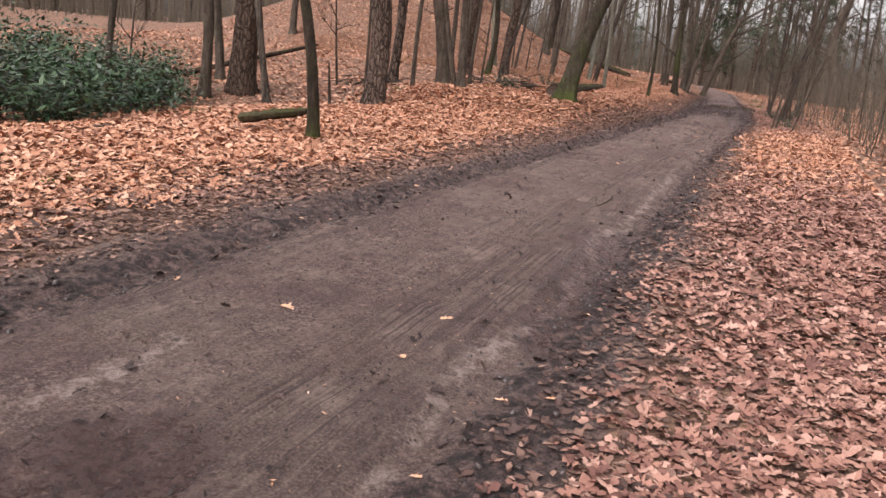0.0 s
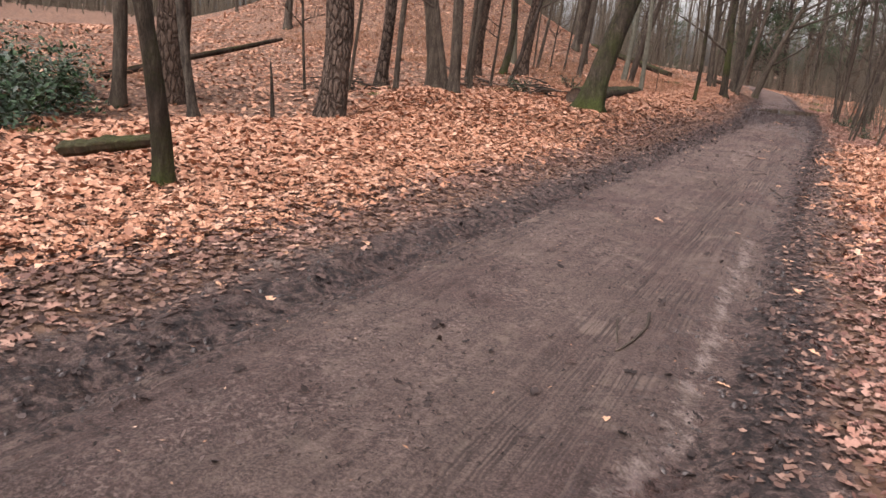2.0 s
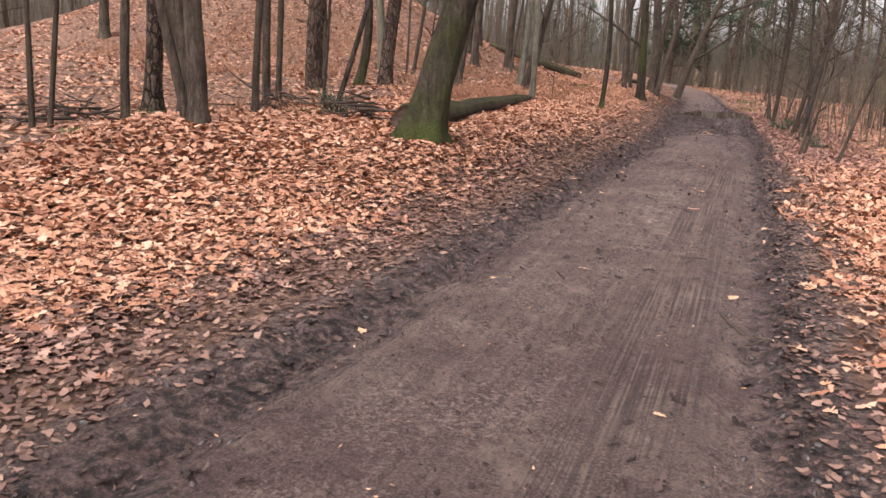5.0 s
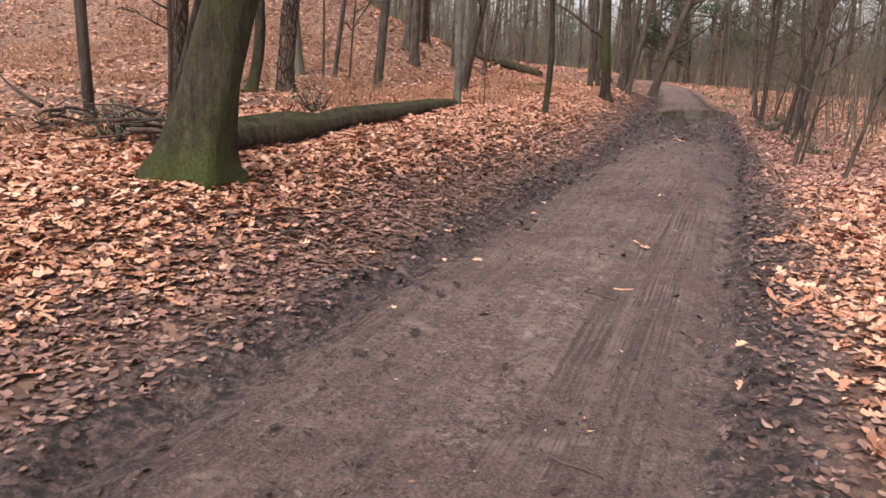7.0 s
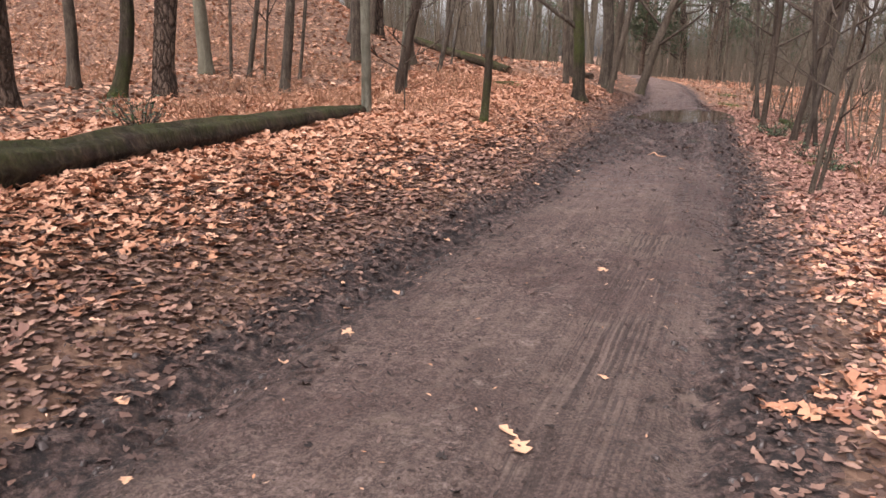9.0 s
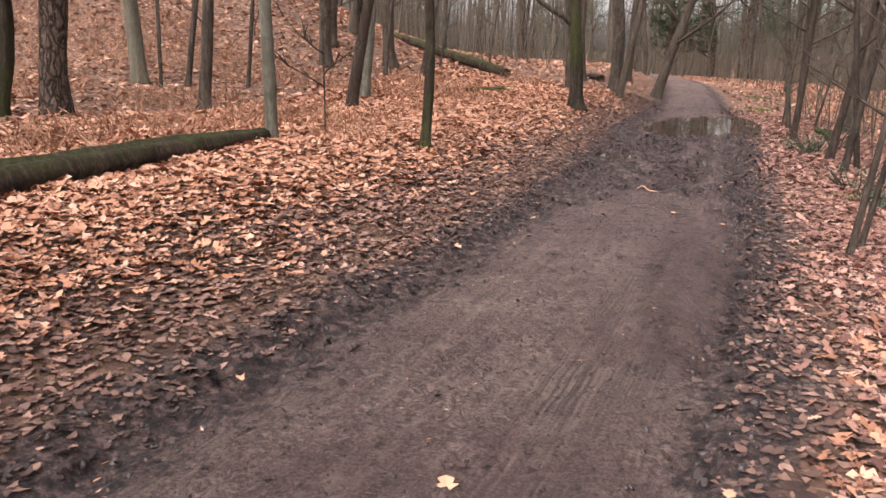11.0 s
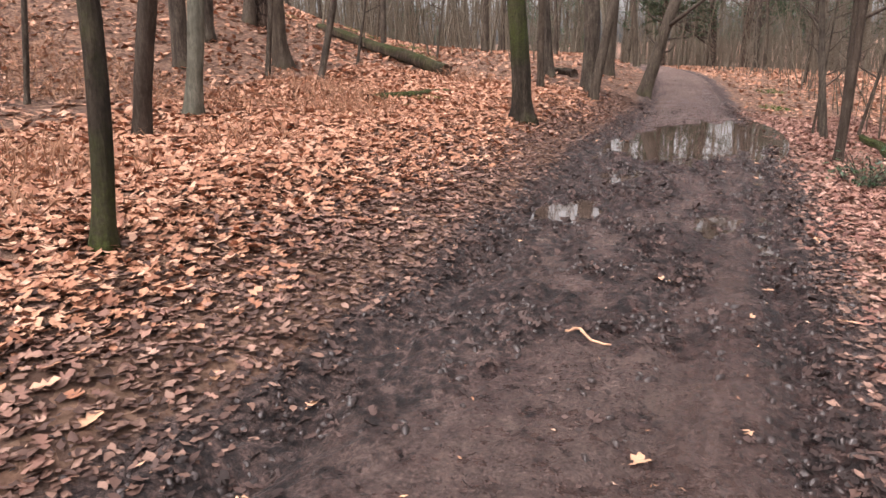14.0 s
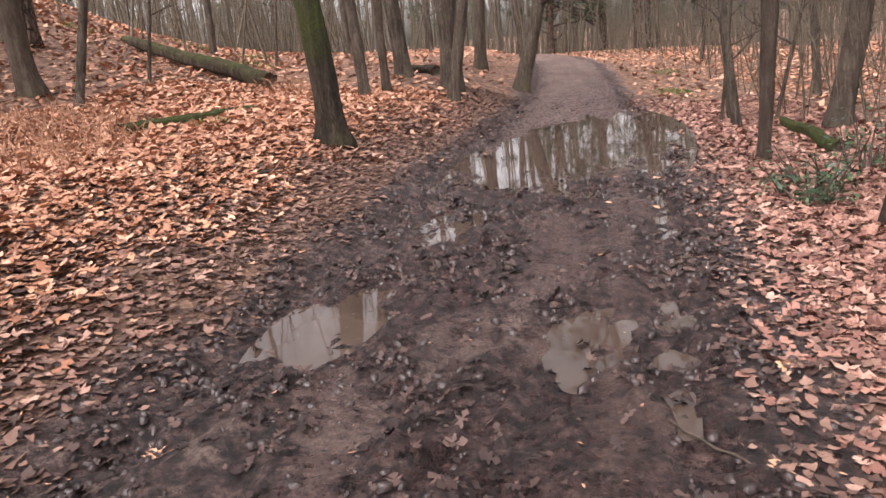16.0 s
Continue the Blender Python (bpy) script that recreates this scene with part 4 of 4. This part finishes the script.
def brush_heap(x, y, reach, count, seed, label):
    rng = random.Random(seed)
    verts, faces = [], []
    for _ in range(count):
        a = rng.random() * 6.28
        p = Vector((x + rng.gauss(0, reach * 0.4), y + rng.gauss(0, reach * 0.4), 0))
        p.z = bed(p.x, p.y) + rng.uniform(0.02, 0.28)
        path, radii = bough(rng, p, (math.cos(a), math.sin(a), rng.gauss(0, 0.15)), rng.uniform(0.3, 0.9), rng.uniform(0.008, 0.03), -0.1, 5, 0.1)
        tube(verts, faces, path, radii, 5)
    tagged(mesh_object("brush_heap", verts, faces, TWIG), label, "brush heap", kind="stuff")


brush_heap(-1.35, 12.65, 0.8, 34, 61, "dark heap of dead branches on the bank")
brush_heap(0.96, 14.71, 0.6, 26, 62, "dark heap of dead branches on the bank")
brush_heap(2.70, 12.82, 0.35, 26, 63, "small heap of rotten wood among leaves")


# ---- sticks and single leaves on the track ----
def stick(x1, y1, x2, y2, radius, seed, label="dead stick lying on the muddy track", material=TWIG):
    rng = random.Random(seed)
    a, b = Vector((x1, y1, 0)), Vector((x2, y2, 0))
    side = Vector((a.y - b.y, b.x - a.x, 0)) * rng.uniform(-0.12, 0.12)
    path = []
    for k in range(9):
        p = a.lerp(b, k / 8) + side * math.sin(k / 8 * math.pi)
        p.z = height(p.x, p.y) + radius * 0.8
        path.append(p)
    base = path[0].copy()
    verts, faces = [], []
    tube(verts, faces, [p - base for p in path], [radius * (1.1 - 0.06 * k) for k in range(9)], 7)
    ob = mesh_object("stick", verts, faces, material)
    ob.location = base
    tagged(ob, label, "stick")


stick(5.72, 7.15, 5.92, 6.75, 0.009, 1)
stick(5.74, 6.72, 5.9, 6.74, 0.007, 2)
stick(9.10, 19.66, 9.28, 19.46, 0.008, 3, "pale peeled stick lying on the mud", BRIGHT_LEAF)
stick(6.45, 10.67, 6.57, 10.67, 0.006, 4, "pale peeled stick lying on the mud", BRIGHT_LEAF)
stick(3.55, 1.57, 3.31, 0.95, 0.010, 6)
stick(3.36, 1.45, 3.33, 1.10, 0.007, 11)
stick(5.85, 8.62, 6.0, 8.42, 0.006, 12)
stick(6.2, 10.5, 6.42, 10.42, 0.006, 13)
stick(4.25, 10.75, 4.42, 11.75, 0.010, 8, "thin dead stick on the leafy verge")
stick(3.6, 11.1, 3.95, 11.3, 0.009, 9, "thin dead stick on the leafy verge")
stick(8.63, 25.02, 9.02, 25.52, 0.015, 5, "long dead stick lying on fallen leaves")
stick(6.95, 16.9, 7.05, 17.3, 0.008, 14, "thin dead stick on the leafy verge")
stick(-2.50, 1.68, -1.98, 3.07, 0.02, 7, "dead branch lying on fallen leaves")
stick(10.75, 20.9, 10.5, 21.3, 0.006, 10)


def leaf_shapes():
    """A few curled oak leaves with a stalk, to be laid out singly."""
    shapes = []
    for seed in range(6):
        rng = random.Random(700 + seed)
        verts = [Vector((0, 0.02, 0.012))]
        cup, roll = rng.uniform(0.3, 0.9), rng.uniform(-0.4, 0.6)
        for u, v in OUTLINE:
            u, v = u * rng.uniform(0.9, 1.3), v * rng.uniform(0.95, 1.05)
            verts.append(Vector((u, v, cup * u * u * 1.4 + roll * v * v * 0.5 + rng.uniform(0, 0.03))))
        faces = [(0, 1 + k, 1 + (k + 1) % 12) for k in range(12)]
        n = len(verts)
        verts += [Vector((-0.012, -0.5, 0.02)), Vector((0.012, -0.5, 0.02)), Vector((0.03, -0.68, 0.03))]
        faces.append((n, n + 1, n + 2))
        data = bpy.data.meshes.new("fallen_leaf")
        data.from_pydata([v * 0.115 for v in verts], [], faces)
        data.materials.append(BRIGHT_LEAF)
        shapes.append(data)
    return shapes


LEAF_SHAPES = leaf_shapes()


def fallen_leaf(x, y, size, seed, label="pale orange oak leaf lying on the muddy track"):
    rng = random.Random(seed)
    ob = new("fallen_leaf", LEAF_SHAPES[seed % 6])
    ob.location = (x, y, height(x, y) + 0.004)
    ob.rotation_euler = (rng.gauss(0, 0.12), rng.gauss(0, 0.12), rng.random() * 6.28)
    ob.scale = (size, size, size)
    tagged(ob, label, "leaf", "single fallen leaves")


for k, (x, y) in enumerate(((2.91, -2.47), (1.22, -3.1), (4.84, 3.37), (4.42, 1.32), (2.22, 3.86), (1.68, 2.26), (5.92, 6.53), (2.53, 4.37), (2.42, 4.47), (3.97, 4.36), (4.26, 9.94), (5.0, 7.92),
                            (4.9, 11.08), (6.76, 9.29), (6.86, 11.71), (6.83, 11.78), (7.55, 11.33), (7.52, 13.91), (7.36, 17.07), (6.27, 16.85), (6.69, 16.43), (8.06, 15.12), (7.43, 18.46), (7.69, 18.3),
                            (7.15, 17.97), (9.24, 18.54), (10.5, 19.94), (10.99, 21.57), (9.87, 20.5), (9.72, 20.55), (10.7, 21.0))):
    fallen_leaf(x, y, (0.9, 1.0, 1.1, 0.8)[k % 4], 40 + k)
for k in range(110):
    rng = random.Random(900 + k)
    y = rng.uniform(-5, 30)
    d = rng.choice((-1, -1, 1)) * rng.uniform(0.7, 1.95)
    fallen_leaf(beside(d, y), y, rng.uniform(0.45, 0.9), 200 + k, "small dry leaf lying at the track's edge")


def build_crumbs():
    """Scraps of leaf, needles and grit trodden into the track."""
    rng = random.Random(77)
    places = scatter(rng, 42000, (-7, 31), (-1.9, 1.9), lambda d, x, y: 0.25 + 0.75 * smooth(-0.2, 0.3, noise.noise((x * 1.1, y * 1.1, 91))))
    litter("leaf_crumbs", places, ((0.0, -0.5), (0.2, 0.0), (0.0, 0.5), (-0.2, 0.0)), (0.012, 0.036), 0.25, MUCK, "dark leaf crumbs and needles trodden into the mud", 78)
    pale = scatter(rng, 1300, (-7, 31), (-1.9, 1.9), lambda d, x, y: 1.0)
    litter("leaf_crumbs", pale, ((0.0, -0.5), (0.13, 0.0), (0.0, 0.5), (-0.13, 0.0)), (0.010, 0.035), 0.1, BRIGHT_LEAF, "pale leaf crumbs scattered over the mud", 79)


build_crumbs()


def build_clods():
    """Lumps of poached mud."""
    rng = random.Random(88)
    places = scatter(rng, 8000, (17.5, 27.0), (-1.5, 1.9), lambda d, x, y: churned(x, y) * smooth(-0.15, 0.25, noise.noise((x * 2.1, y * 2.1, 77))))
    places += scatter(rng, 7000, (-7, 31), (-1.75, -0.85), lambda d, x, y: 0.3 * churned(x, y)) + scatter(rng, 6000, (-7, 31), (1.1, 1.95), lambda d, x, y: 0.5 * churned(x, y))
    around = [(math.cos(a), math.sin(a)) for a in np.linspace(0, 2 * math.pi, 6, endpoint=False)]
    verts, faces = [], []
    for x, y, z in places:
        s, turn = rng.uniform(0.008, 0.028), rng.random() * 6.28
        n = len(verts)
        for lift, grow in ((-0.4, 1.0), (0.35, 0.85)):
            for u, v in around:
                k = s * grow * rng.uniform(0.6, 1.35)
                verts.append((x + k * (u * math.cos(turn) - 0.6 * v * math.sin(turn)), y + k * (u * math.sin(turn) + 0.6 * v * math.cos(turn)), z + s * lift * rng.uniform(0.7, 1.2)))
        verts.append((x, y, z + s * 0.6))
        for k in range(6):
            j = (k + 1) % 6
            faces += [(n + k, n + j, n + 6 + j, n + 6 + k), (n + 6 + k, n + 6 + j, n + 12)]
    tagged(mesh_object("mud_clods", verts, faces, CLOD), "dark wet crumbs of poached mud on the track", "mud", kind="stuff")


build_clods()

# low limbs that reach over the track
for o in list(scene.objects):
    if o.parent is None and o.get("label", "").startswith("mossy trackside"):
        side_branch(o, 1.55, (-0.75, -0.15, 0.62), 2.6, 0.06, 5)
    if o.parent is None and o.get("label", "").startswith("arching"):
        side_branch(o, 3.0, (0.9, 0.1, 0.45), 4.2, 0.07, 6)
        side_branch(o, 3.8, (0.7, -0.4, 0.5), 3.8, 0.06, 7)
